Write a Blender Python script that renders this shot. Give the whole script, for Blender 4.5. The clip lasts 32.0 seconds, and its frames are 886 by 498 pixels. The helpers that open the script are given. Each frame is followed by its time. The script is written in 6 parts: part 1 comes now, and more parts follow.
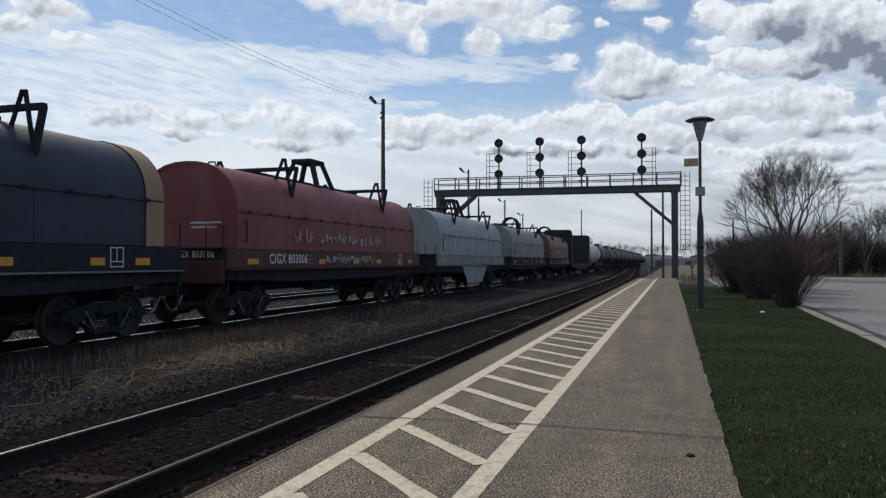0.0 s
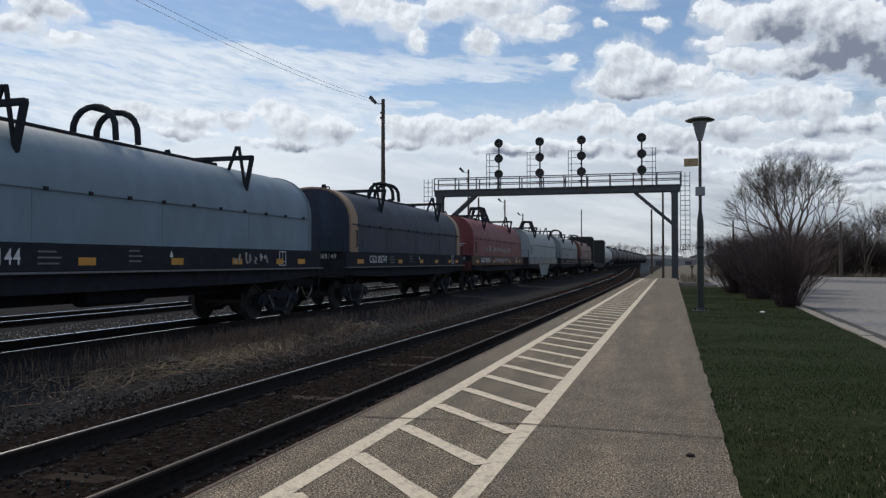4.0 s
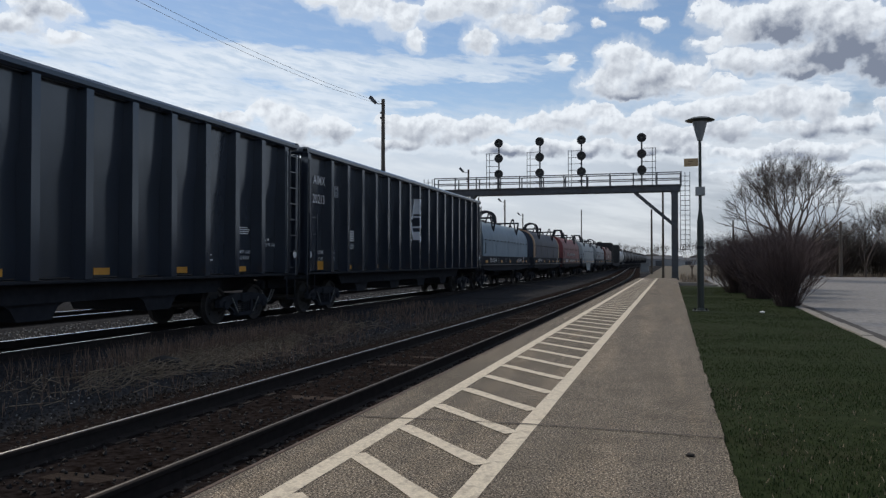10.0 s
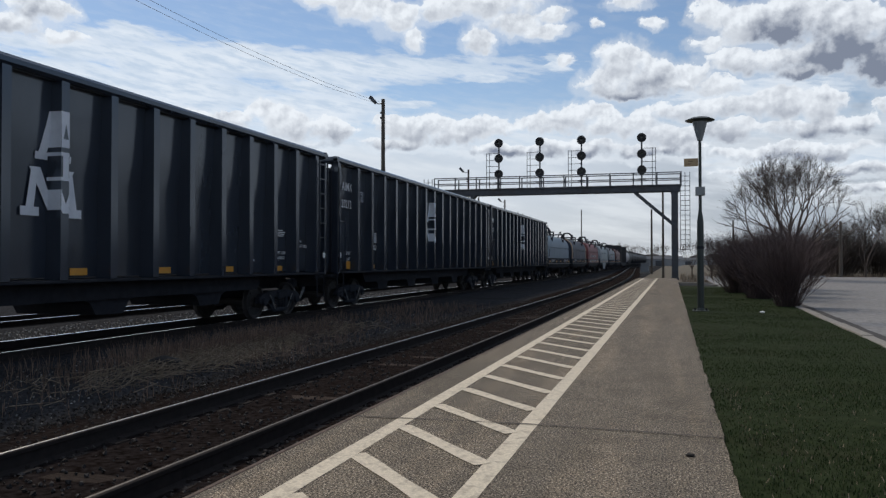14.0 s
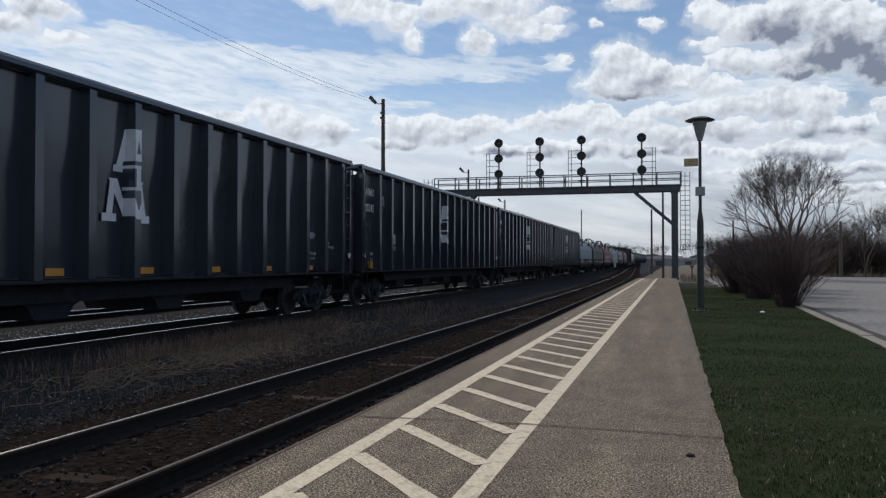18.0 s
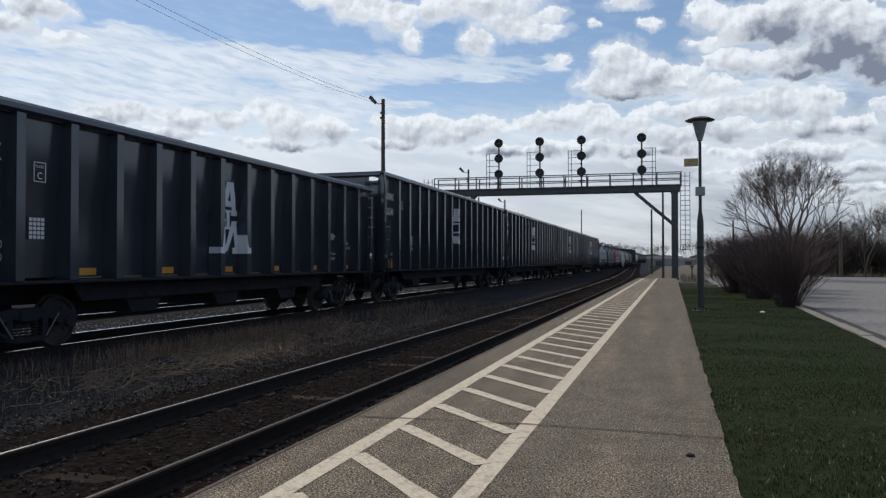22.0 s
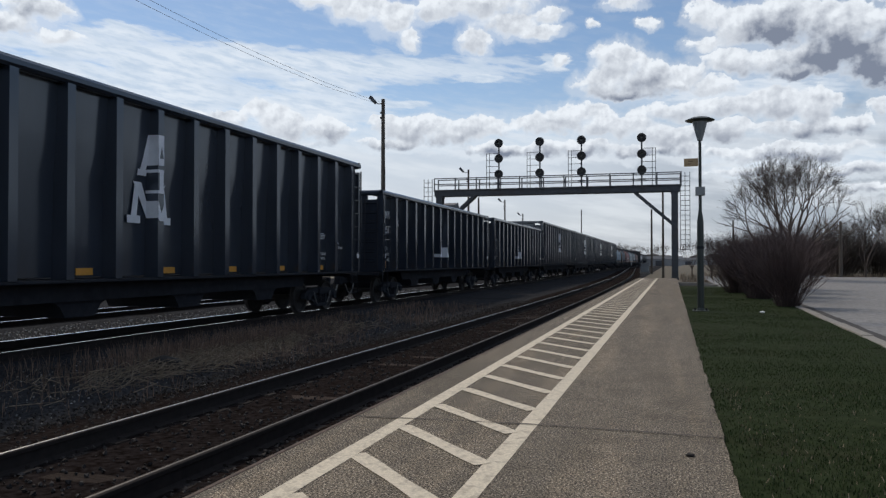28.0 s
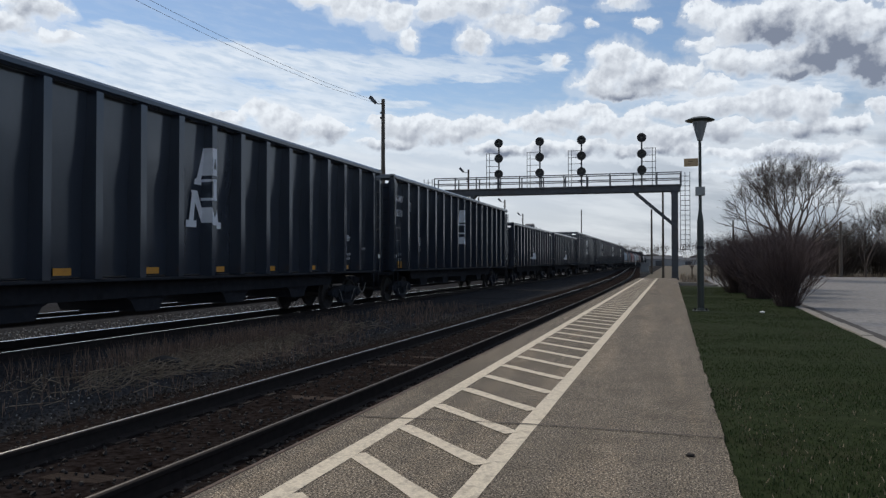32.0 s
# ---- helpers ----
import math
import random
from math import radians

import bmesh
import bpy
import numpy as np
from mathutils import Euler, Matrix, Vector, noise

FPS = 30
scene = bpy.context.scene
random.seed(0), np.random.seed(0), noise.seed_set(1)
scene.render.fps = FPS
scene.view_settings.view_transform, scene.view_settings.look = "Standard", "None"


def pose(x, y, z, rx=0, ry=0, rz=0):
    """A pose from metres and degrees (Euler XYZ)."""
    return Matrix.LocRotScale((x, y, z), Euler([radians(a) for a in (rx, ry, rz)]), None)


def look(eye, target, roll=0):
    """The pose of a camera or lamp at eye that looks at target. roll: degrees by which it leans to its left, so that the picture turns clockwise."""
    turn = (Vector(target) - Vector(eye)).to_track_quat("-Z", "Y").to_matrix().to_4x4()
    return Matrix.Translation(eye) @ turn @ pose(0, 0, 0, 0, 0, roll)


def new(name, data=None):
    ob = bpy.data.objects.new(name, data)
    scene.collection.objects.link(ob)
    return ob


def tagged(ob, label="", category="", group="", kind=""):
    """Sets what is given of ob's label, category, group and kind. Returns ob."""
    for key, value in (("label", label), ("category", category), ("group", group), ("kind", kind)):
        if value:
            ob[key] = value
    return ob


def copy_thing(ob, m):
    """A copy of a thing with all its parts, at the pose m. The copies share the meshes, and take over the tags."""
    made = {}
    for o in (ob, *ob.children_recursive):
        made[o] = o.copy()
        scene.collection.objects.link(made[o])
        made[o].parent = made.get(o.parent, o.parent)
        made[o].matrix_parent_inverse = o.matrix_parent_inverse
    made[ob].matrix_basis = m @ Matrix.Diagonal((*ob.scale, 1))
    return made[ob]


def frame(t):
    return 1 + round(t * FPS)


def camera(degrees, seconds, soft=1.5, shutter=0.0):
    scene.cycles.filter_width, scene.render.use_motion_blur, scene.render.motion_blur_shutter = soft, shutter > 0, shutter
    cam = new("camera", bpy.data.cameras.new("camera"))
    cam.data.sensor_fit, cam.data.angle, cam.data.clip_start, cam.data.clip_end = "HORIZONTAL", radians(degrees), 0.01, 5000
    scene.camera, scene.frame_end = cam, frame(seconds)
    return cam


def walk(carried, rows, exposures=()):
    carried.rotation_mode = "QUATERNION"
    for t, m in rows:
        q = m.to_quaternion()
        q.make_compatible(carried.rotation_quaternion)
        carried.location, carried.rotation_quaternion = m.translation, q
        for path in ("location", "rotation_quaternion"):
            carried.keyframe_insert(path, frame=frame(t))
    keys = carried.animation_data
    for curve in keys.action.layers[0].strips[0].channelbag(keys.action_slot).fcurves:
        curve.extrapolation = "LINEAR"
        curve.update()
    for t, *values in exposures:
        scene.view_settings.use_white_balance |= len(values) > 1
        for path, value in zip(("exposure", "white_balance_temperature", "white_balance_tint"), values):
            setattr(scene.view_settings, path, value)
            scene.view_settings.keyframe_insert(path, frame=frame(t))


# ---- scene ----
cam = camera(60.4, 32.0, soft=1.35)
EYE = Vector((0.0, 0.0, 1.40))
VIEW = look(EYE, EYE + Vector((-0.28806, 0.95747, 0.01633)))
walk(cam, [(0.0, VIEW), (32.0, VIEW)])

# ---- light: sun behind thin cloud over the yard, broken sky ----
SUN_AZ, SUN_EL = -48.0, 47.0      # degrees clockwise from +y, degrees up
sun_way = Vector((math.sin(radians(SUN_AZ)) * math.cos(radians(SUN_EL)),
                  math.cos(radians(SUN_AZ)) * math.cos(radians(SUN_EL)), math.sin(radians(SUN_EL))))
world = bpy.data.worlds.new("sky")
scene.world = world
world.use_nodes = True
wn = world.node_tree.nodes
sky = wn.new("ShaderNodeTexSky")
sky.sky_type, sky.sun_disc = "NISHITA", False
sky.sun_elevation, sky.sun_rotation = radians(SUN_EL), radians(SUN_AZ)
sky.air_density, sky.dust_density, sky.ozone_density = 1.0, 0.2, 2.2
world.node_tree.links.new(sky.outputs[0], wn["Background"].inputs[0])
wn["Background"].inputs[1].default_value = 0.095
sun = new("sun", bpy.data.lights.new("sun", "SUN"))
sun.data.energy, sun.data.angle, sun.data.color = 2.1, radians(9), (1.0, 0.86, 0.68)
sun.matrix_world = look(sun_way * 100, (0, 0, 0))
scene.view_settings.exposure = 0.0

# ---- small helpers ----
RAIL_Z = -0.13


class Shape:
    """Collects vertices and faces of one mesh."""

    def __init__(self):
        self.v, self.f = [], []

    def add(self, verts, faces):
        n = len(self.v)
        self.v += [tuple(p) for p in verts]
        self.f += [tuple(i + n for i in q) for q in faces]
        return self

    def box(self, x0, x1, y0, y1, z0, z1, c=0.0):
        if c <= 0:
            p = [(x, y, z) for z in (z0, z1) for y in (y0, y1) for x in (x0, x1)]
            return self.add(p, [(0, 2, 3, 1), (4, 5, 7, 6), (0, 1, 5, 4), (2, 6, 7, 3), (0, 4, 6, 2), (1, 3, 7, 5)])
        # chamfered box
        p, idx = [], {}
        for i, (x, sx) in enumerate(((x0, 1), (x1, -1))):
            for j, (y, sy) in enumerate(((y0, 1), (y1, -1))):
                for k, (z, sz) in enumerate(((z0, 1), (z1, -1))):
                    for ax in range(3):
                        q = [x + sx * c, y + sy * c, z + sz * c]
                        q[ax] = (x, y, z)[ax]
                        idx[i, j, k, ax] = len(p)
                        p.append(q)
        f = []
        for s in (0, 1):
            f.append([idx[s, 0, 0, 0], idx[s, 1, 0, 0], idx[s, 1, 1, 0], idx[s, 0, 1, 0]])
            f.append([idx[0, s, 0, 1], idx[1, s, 0, 1], idx[1, s, 1, 1], idx[0, s, 1, 1]])
            f.append([idx[0, 0, s, 2], idx[1, 0, s, 2], idx[1, 1, s, 2], idx[0, 1, s, 2]])
        for a in (0, 1):
            for b in (0, 1):
                f.append([idx[0, a, b, 1], idx[1, a, b, 1], idx[1, a, b, 2], idx[0, a, b, 2]])
                f.append([idx[a, 0, b, 0], idx[a, 1, b, 0], idx[a, 1, b, 2], idx[a, 0, b, 2]])
                f.append([idx[a, b, 0, 0], idx[a, b, 1, 0], idx[a, b, 1, 1], idx[a, b, 0, 1]])
                for d in (0, 1):
                    f.append([idx[a, b, d, 0], idx[a, b, d, 1], idx[a, b, d, 2]])
        return self.add(p, f)

    def prism(self, outline, a, b, axis=0):
        """A closed outline in the two other axes, drawn out along axis from a to b."""
        n = len(outline)
        p = []
        for s in (a, b):
            for u, w in outline:
                q = [u, w]
                q.insert(axis, s)
                p.append(q)
        f = [tuple(range(n)), tuple(range(2 * n - 1, n - 1, -1))]
        f += [(i, (i + 1) % n, (i + 1) % n + n, i + n) for i in range(n)]
        return self.add(p, f)

    def cyl(self, a, b, r0, r1=None, n=10, caps=True):
        a, b = Vector(a), Vector(b)
        r1 = r0 if r1 is None else r1
        d = b - a
        if d.length < 1e-6:
            return self
        d.normalize()
        u = d.orthogonal().normalized()
        w = d.cross(u)
        ring = [(math.cos(2 * math.pi * i / n), math.sin(2 * math.pi * i / n)) for i in range(n)]
        p = [a + (u * c + w * s) * r0 for c, s in ring] + [b + (u * c + w * s) * r1 for c, s in ring]
        f = [(i, (i + 1) % n, (i + 1) % n + n, i + n) for i in range(n)]
        if caps:
            f += [tuple(range(n - 1, -1, -1)), tuple(range(n, 2 * n))]
        return self.add(p, f)

    def pipe(self, pts, r, n=6):
        """One bent tube along the points."""
        pts = [Vector(q) for q in pts]
        u = None
        rings = []
        for i, q in enumerate(pts):
            d = (pts[min(i + 1, len(pts) - 1)] - pts[max(i - 1, 0)]).normalized()
            u = d.orthogonal().normalized() if u is None else (u - d * u.dot(d)).normalized()
            w = d.cross(u)
            rings += [q + (u * math.cos(2 * math.pi * k / n) + w * math.sin(2 * math.pi * k / n)) * r for k in range(n)]
        f = [(i * n + k, i * n + (k + 1) % n, (i + 1) * n + (k + 1) % n, (i + 1) * n + k) for i in range(len(pts) - 1) for k in range(n)]
        f += [tuple(range(n - 1, -1, -1)), tuple(range((len(pts) - 1) * n, len(pts) * n))]
        return self.add(rings, f)

    def bar(self, a, b, w, h=None):
        """A square bar from a to b."""
        a, b = Vector(a), Vector(b)
        h = w if h is None else h
        d = (b - a).normalized()
        u = d.cross(Vector((0, 0, 1)))
        u = Vector((0, 1, 0)) if u.length < 1e-3 else u.normalized()
        k = u.cross(d)
        p = [q + u * (s * w / 2) + k * (t * h / 2) for q in (a, b) for s, t in ((-1, -1), (1, -1), (1, 1), (-1, 1))]
        return self.add(p, [(3, 2, 1, 0), (4, 5, 6, 7), (0, 1, 5, 4), (1, 2, 6, 5), (2, 3, 7, 6), (3, 0, 4, 7)])

    def lathe(self, prof, n=16, at=(0, 0, 0), axis=2):
        p = []
        for r, h in prof:
            for i in range(n):
                c, s = r * math.cos(2 * math.pi * i / n), r * math.sin(2 * math.pi * i / n)
                q = {2: (c, s, h), 1: (s, h, c), 0: (h, c, s)}[axis]
                p.append((q[0] + at[0], q[1] + at[1], q[2] + at[2]))
        f = []
        for j in range(len(prof) - 1):
            f += [(j * n + i, j * n + (i + 1) % n, (j + 1) * n + (i + 1) % n, (j + 1) * n + i) for i in range(n)]
        f += [tuple(range(n - 1, -1, -1)), tuple(range((len(prof) - 1) * n, len(prof) * n))]
        return self.add(p, f)

    def mesh(self, name, smooth=0.0):
        me = bpy.data.meshes.new(name)
        me.from_pydata(self.v, [], self.f)
        if smooth:
            me.shade_smooth()
            me.set_sharp_from_angle(angle=smooth)
        me.update()
        return me


def part(name, shape, material, parent=None, label="", smooth=0.0, at=None, kind=""):
    """Links a Shape (or a ready mesh) as one mesh object, under its thing when parent is given."""
    me = shape.mesh(name, smooth) if isinstance(shape, Shape) else shape
    if material and not me.materials:
        me.materials.append(material)
    ob = new(name, me)
    if parent is not None:
        ob.parent = parent
    if at is not None:
        ob.matrix_basis = at
    return tagged(ob, label=label, kind=kind)


def stuff_part(*a, **k):
    return part(*a, kind="stuff", **k)


def thing(name, label, category, group="", at=None, kind=""):
    ob = tagged(new(name), label, category, group, kind)
    ob.empty_display_size = 0.2
    if at is not None:
        ob.matrix_basis = at
    return ob


LETTERS = {}


def letters(text, height, material, parent, m, squeeze=1.0, name="lettering", label="", width=0.0):
    """Flat painted writing from the built-in font, in its own xy plane."""
    key = (text, height, material.name, squeeze, width)
    if key not in LETTERS:
        cu = bpy.data.curves.new("lettering", "FONT")
        cu.body, cu.size, cu.align_x, cu.resolution_u = text, height * 1.42, "LEFT", 2
        cu.space_character = 1.08
        cu.offset = 0.012 * height
        tmp = bpy.data.objects.new("lettering_curve", cu)
        scene.collection.objects.link(tmp)
        dg = bpy.context.evaluated_depsgraph_get()
        me = bpy.data.meshes.new_from_object(tmp.evaluated_get(dg))
        bpy.data.objects.remove(tmp)
        if width:
            squeeze = width / max(v.co.x for v in me.vertices)
        me.transform(Matrix.Diagonal((squeeze, 1, 1, 1)))
        me.materials.clear()
        me.materials.append(material)
        LETTERS[key] = me
    return part(name, LETTERS[key], None, parent, label, at=m)


# ---- materials ----
def mat(name, color, rough=0.7, metal=0.0, color2=None, scale=4.0, amount=0.5, bump=0.0, bump_scale=60.0,
        stain=None, stain_scale=0.6, stain_amount=0.5, spec=0.5, stretch=(1, 1, 1), vary=0.0, island=False):
    m = bpy.data.materials.new(name)
    m.use_nodes = True
    nt = m.node_tree
    N, L = nt.nodes, nt.links
    b = N["Principled BSDF"]
    b.inputs["Roughness"].default_value, b.inputs["Metallic"].default_value = rough, metal
    b.inputs["Specular IOR Level"].default_value = spec
    tc = N.new("ShaderNodeTexCoord")
    mp = N.new("ShaderNodeMapping")
    mp.inputs["Scale"].default_value = stretch
    L.new(tc.outputs["Object"], mp.inputs[0])

    def noise_tex(s, detail=6.0, r=0.6):
        t = N.new("ShaderNodeTexNoise")
        t.inputs["Scale"].default_value, t.inputs["Detail"].default_value, t.inputs["Roughness"].default_value = s, detail, r
        L.new(mp.outputs[0], t.inputs["Vector"])
        return t

    def ramp(src, lo, hi):
        r = N.new("ShaderNodeMapRange")
        r.inputs["From Min"].default_value, r.inputs["From Max"].default_value = lo, hi
        L.new(src, r.inputs["Value"])
        return r.outputs[0]

    def mix(fac, a, c, blend="MIX"):
        x = N.new("ShaderNodeMix")
        x.data_type, x.blend_type = "RGBA", blend
        for sock, val in ((x.inputs[0], fac), (x.inputs[6], a), (x.inputs[7], c)):
            if hasattr(val, "is_linked"):
                L.new(val, sock)
            else:
                sock.default_value = val if isinstance(val, float) else (*val, 1)
        return x.outputs[2]

    c2 = color2 or tuple(x * 0.7 for x in color)
    fine = noise_tex(scale)
    fac = N.new("ShaderNodeMath")
    fac.operation = "MULTIPLY"
    fac.inputs[1].default_value = amount
    L.new(ramp(fine.outputs[0], 0.35, 0.65), fac.inputs[0])
    col = mix(fac.outputs[0], color, c2)
    if stain:
        big = noise_tex(stain_scale, 8.0, 0.65)
        sf = N.new("ShaderNodeMath")
        sf.operation = "MULTIPLY"
        sf.inputs[1].default_value = stain_amount
        L.new(ramp(big.outputs[0], 0.5, 0.72), sf.inputs[0])
        col = mix(sf.outputs[0], col, stain)
    if vary or island:
        if island:
            g = N.new("ShaderNodeNewGeometry")
            rnd = g.outputs["Random Per Island"]
        else:
            g = N.new("ShaderNodeObjectInfo")
            rnd = g.outputs["Random"]
        r = N.new("ShaderNodeMapRange")
        v = vary or 0.4
        r.inputs["To Min"].default_value, r.inputs["To Max"].default_value = 1 - v, 1 + v
        L.new(rnd, r.inputs["Value"])
        hsv = N.new("ShaderNodeHueSaturation")
        L.new(col, hsv.inputs["Color"])
        L.new(r.outputs[0], hsv.inputs["Value"])
        col = hsv.outputs[0]
    L.new(col, b.inputs["Base Color"])
    rr = N.new("ShaderNodeMapRange")
    rr.inputs["To Min"].default_value, rr.inputs["To Max"].default_value = max(0.05, rough - 0.12), min(1, rough + 0.12)
    L.new(fine.outputs[0], rr.inputs["Value"])
    L.new(rr.outputs[0], b.inputs["Roughness"])
    if bump:
        bn = noise_tex(bump_scale, 4.0, 0.6)
        bp = N.new("ShaderNodeBump")
        bp.inputs["Strength"].default_value, bp.inputs["Distance"].default_value = bump, 0.02
        L.new(bn.outputs[0], bp.inputs["Height"])
        L.new(bp.outputs[0], b.inputs["Normal"])
    return m


M = {}


def asphalt_material():
    """Worn platform asphalt: fine pale and dark aggregate, blotches, and pale lanes worn along the walkway."""
    m = mat("platform_asphalt", (0.2, 0.17, 0.14), 0.9, spec=0.3)
    N, L = m.node_tree.nodes, m.node_tree.links
    b = N["Principled BSDF"]
    tc = N.new("ShaderNodeTexCoord")

    def tex(scale, stretch, detail, lo, hi):
        mp = N.new("ShaderNodeMapping")
        mp.inputs["Scale"].default_value = stretch
        L.new(tc.outputs["Object"], mp.inputs[0])
        t = N.new("ShaderNodeTexNoise")
        t.inputs["Scale"].default_value, t.inputs["Detail"].default_value = scale, detail
        L.new(mp.outputs[0], t.inputs["Vector"])
        r = N.new("ShaderNodeMapRange")
        r.inputs["From Min"].default_value, r.inputs["From Max"].default_value = lo, hi
        L.new(t.outputs[0], r.inputs["Value"])
        return r.outputs[0]

    def mix(f, a, c, k=1.0, blend="MIX"):
        if k < 1:
            q = N.new("ShaderNodeMath")
            q.operation, q.inputs[1].default_value = "MULTIPLY", k
            L.new(f, q.inputs[0])
            f = q.outputs[0]
        x = N.new("ShaderNodeMix")
        x.data_type, x.blend_type = "RGBA", blend
        L.new(f, x.inputs[0])
        for sock, v in ((x.inputs[6], a), (x.inputs[7], c)):
            if hasattr(v, "is_linked"):
                L.new(v, sock)
            else:
                sock.default_value = (*v, 1)
        return x.outputs[2]

    grain = tex(62.0, (1, 1, 1), 3.0, 0.42, 0.58)
    col = mix(grain, (0.030, 0.026, 0.021), (0.215, 0.182, 0.142))
    col = mix(tex(80.0, (1, 1, 1), 1.0, 0.615, 0.68), col, (0.62, 0.56, 0.46), 0.9)
    col = mix(tex(85.0, (1, 1, 1), 1.0, 0.62, 0.70), col, (0.018, 0.016, 0.014), 0.8)
    # blotches and pale lanes worn along the walkway
    col = mix(tex(2.2, (1, 1, 1), 6.0, 0.44, 0.66), col, (0.80, 0.795, 0.785), 1.0, "MULTIPLY")
    col = mix(tex(1.5, (1.6, 0.10, 1), 5.0, 0.50, 0.66), col, (1.42, 1.38, 1.32), 1.0, "MULTIPLY")
    col = mix(tex(0.9, (1, 0.22, 1), 5.0, 0.50, 0.70), col, (0.66, 0.65, 0.63), 0.7, "MULTIPLY")
    col = mix(tex(9.0, (1, 1, 1), 5.0, 0.48, 0.68), col, (1.22, 1.20, 1.17), 1.0, "MULTIPLY")
    L.new(col, b.inputs["Base Color"])
    bp = N.new("ShaderNodeBump")
    bp.inputs["Strength"].default_value, bp.inputs["Distance"].default_value = 0.5, 0.005
    L.new(grain, bp.inputs["Height"])
    L.new(bp.outputs[0], b.inputs["Normal"])
    return m


M["asphalt"] = asphalt_material()
M["line"] = mat("line_paint", (0.72, 0.645, 0.51), 0.7, color2=(0.42, 0.37, 0.285), scale=48, amount=0.7, bump=0.3, bump_scale=120,
                stain=(0.26, 0.22, 0.17), stain_scale=11, stain_amount=0.85)
M["crack"] = mat("joint_filler", (0.035, 0.032, 0.03), 0.9)
M["edge_rust"] = mat("rusty_edge_steel", (0.105, 0.068, 0.052), 0.85, color2=(0.05, 0.036, 0.03), scale=9, amount=1.0)
M["concrete"] = mat("kerb_concrete", (0.26, 0.245, 0.22), 0.9, color2=(0.19, 0.18, 0.165), scale=12, stain=(0.12, 0.11, 0.1), stain_scale=1.5, bump=0.3)
M["lot"] = mat("car_park_asphalt", (0.225, 0.222, 0.22), 0.85, color2=(0.15, 0.148, 0.148), scale=9, amount=0.9, bump=0.2, stain=(0.105, 0.104, 0.106), stain_scale=0.11,
               stain_amount=0.8, stretch=(1, 0.35, 1))
M["field"] = mat("dry_field", (0.115, 0.090, 0.058), 0.95, color2=(0.06, 0.052, 0.034), scale=3.0, amount=0.9, stain=(0.07, 0.075, 0.035), stain_scale=0.08)
M["yard"] = mat("yard_gravel", (0.060, 0.062, 0.068), 0.95, color2=(0.015, 0.015, 0.016), scale=22, amount=1.0, bump=0.9, bump_scale=35,
                stain=(0.020, 0.016, 0.013), stain_scale=0.5, spec=0.0)
M["bed"] = mat("brown_cinder_bed", (0.028, 0.0238, 0.0238), 0.95, color2=(0.006, 0.0045, 0.004), scale=14, amount=1.0, bump=0.9, bump_scale=30,
               stain=(0.026, 0.0175, 0.0145), stain_scale=1.2, spec=0.0)
M["stone"] = mat("ballast_stone", (0.040, 0.036, 0.035), 0.85, color2=(0.012, 0.011, 0.011), spec=0.25, scale=8, island=True, vary=0.65)
M["tie"] = mat("weathered_tie", (0.042, 0.031, 0.027), 0.9, color2=(0.016, 0.010, 0.008), spec=0.1, scale=7, amount=1.0, bump=0.6, bump_scale=25, stretch=(0.4, 5, 1), vary=0.35)
M["rail"] = mat("rail_rust", (0.030, 0.026, 0.025), 0.8, color2=(0.018, 0.016, 0.016), spec=0.06, scale=10)
M["rail_head"] = mat("rail_polished_head", (0.62, 0.61, 0.60), 0.30, 1.0, scale=20, amount=0.3)
# lighter copy of the ballast stone, with sunlight and glints in its colour
M["sunlit_stone"] = mat("sunlit_ballast_stone", (0.24, 0.235, 0.23), 0.75, color2=(0.09, 0.088, 0.087), scale=8, island=True, vary=0.7)
# darker copy of the rail head, for the near rail that catches no glint
M["glintless_head"] = mat("rail_glintless_head", (0.085, 0.078, 0.076), 0.55, 0.6, scale=20, amount=0.4)
M["bright_head"] = mat("bright_rail_head", (0.85, 0.85, 0.84), 0.16, 1.0, scale=20, amount=0.1)
M["lawn"] = mat("lawn_soil", (0.026, 0.036, 0.014), 0.95, color2=(0.012, 0.019, 0.006), scale=6, amount=0.9, stain=(0.034, 0.030, 0.017), stain_scale=0.9, spec=0.05)
M["blade"] = mat("lawn_blade", (0.044, 0.066, 0.027), 0.8, color2=(0.026, 0.042, 0.016), spec=0.05, scale=2, island=True, vary=0.4)
M["straw"] = mat("dead_grass", (0.26, 0.205, 0.145), 0.8, color2=(0.13, 0.10, 0.072), scale=3, island=True, vary=0.5)
M["weed"] = mat("dry_weed", (0.17, 0.112, 0.082), 0.85, color2=(0.105, 0.075, 0.056), scale=3, island=True, vary=0.5)
M["black_car"] = mat("black_car_paint", (0.031, 0.039, 0.056), 0.15, color2=(0.024, 0.031, 0.044), spec=0.9, scale=1.5, amount=0.6, stain=(0.026, 0.027, 0.030),
                     stain_scale=0.7, stain_amount=0.5, stretch=(1, 1, 0.35), bump=0.025, bump_scale=3.5)
M["black_car"].node_tree.nodes["Principled BSDF"].inputs["Specular Tint"].default_value = (0.80, 0.90, 1.0, 1.0)
M["under"] = mat("grimy_underframe", (0.029, 0.032, 0.040), 0.85, color2=(0.018, 0.020, 0.026), scale=6, stain=(0.014, 0.011, 0.010), stain_scale=2, spec=0.15)
M["wheel"] = mat("wheel_steel", (0.045, 0.042, 0.042), 0.75, 0.2, color2=(0.028, 0.026, 0.026), scale=8)
M["white"] = mat("white_stencil", (0.78, 0.79, 0.80), 0.6, color2=(0.60, 0.61, 0.62), scale=9, amount=0.7)
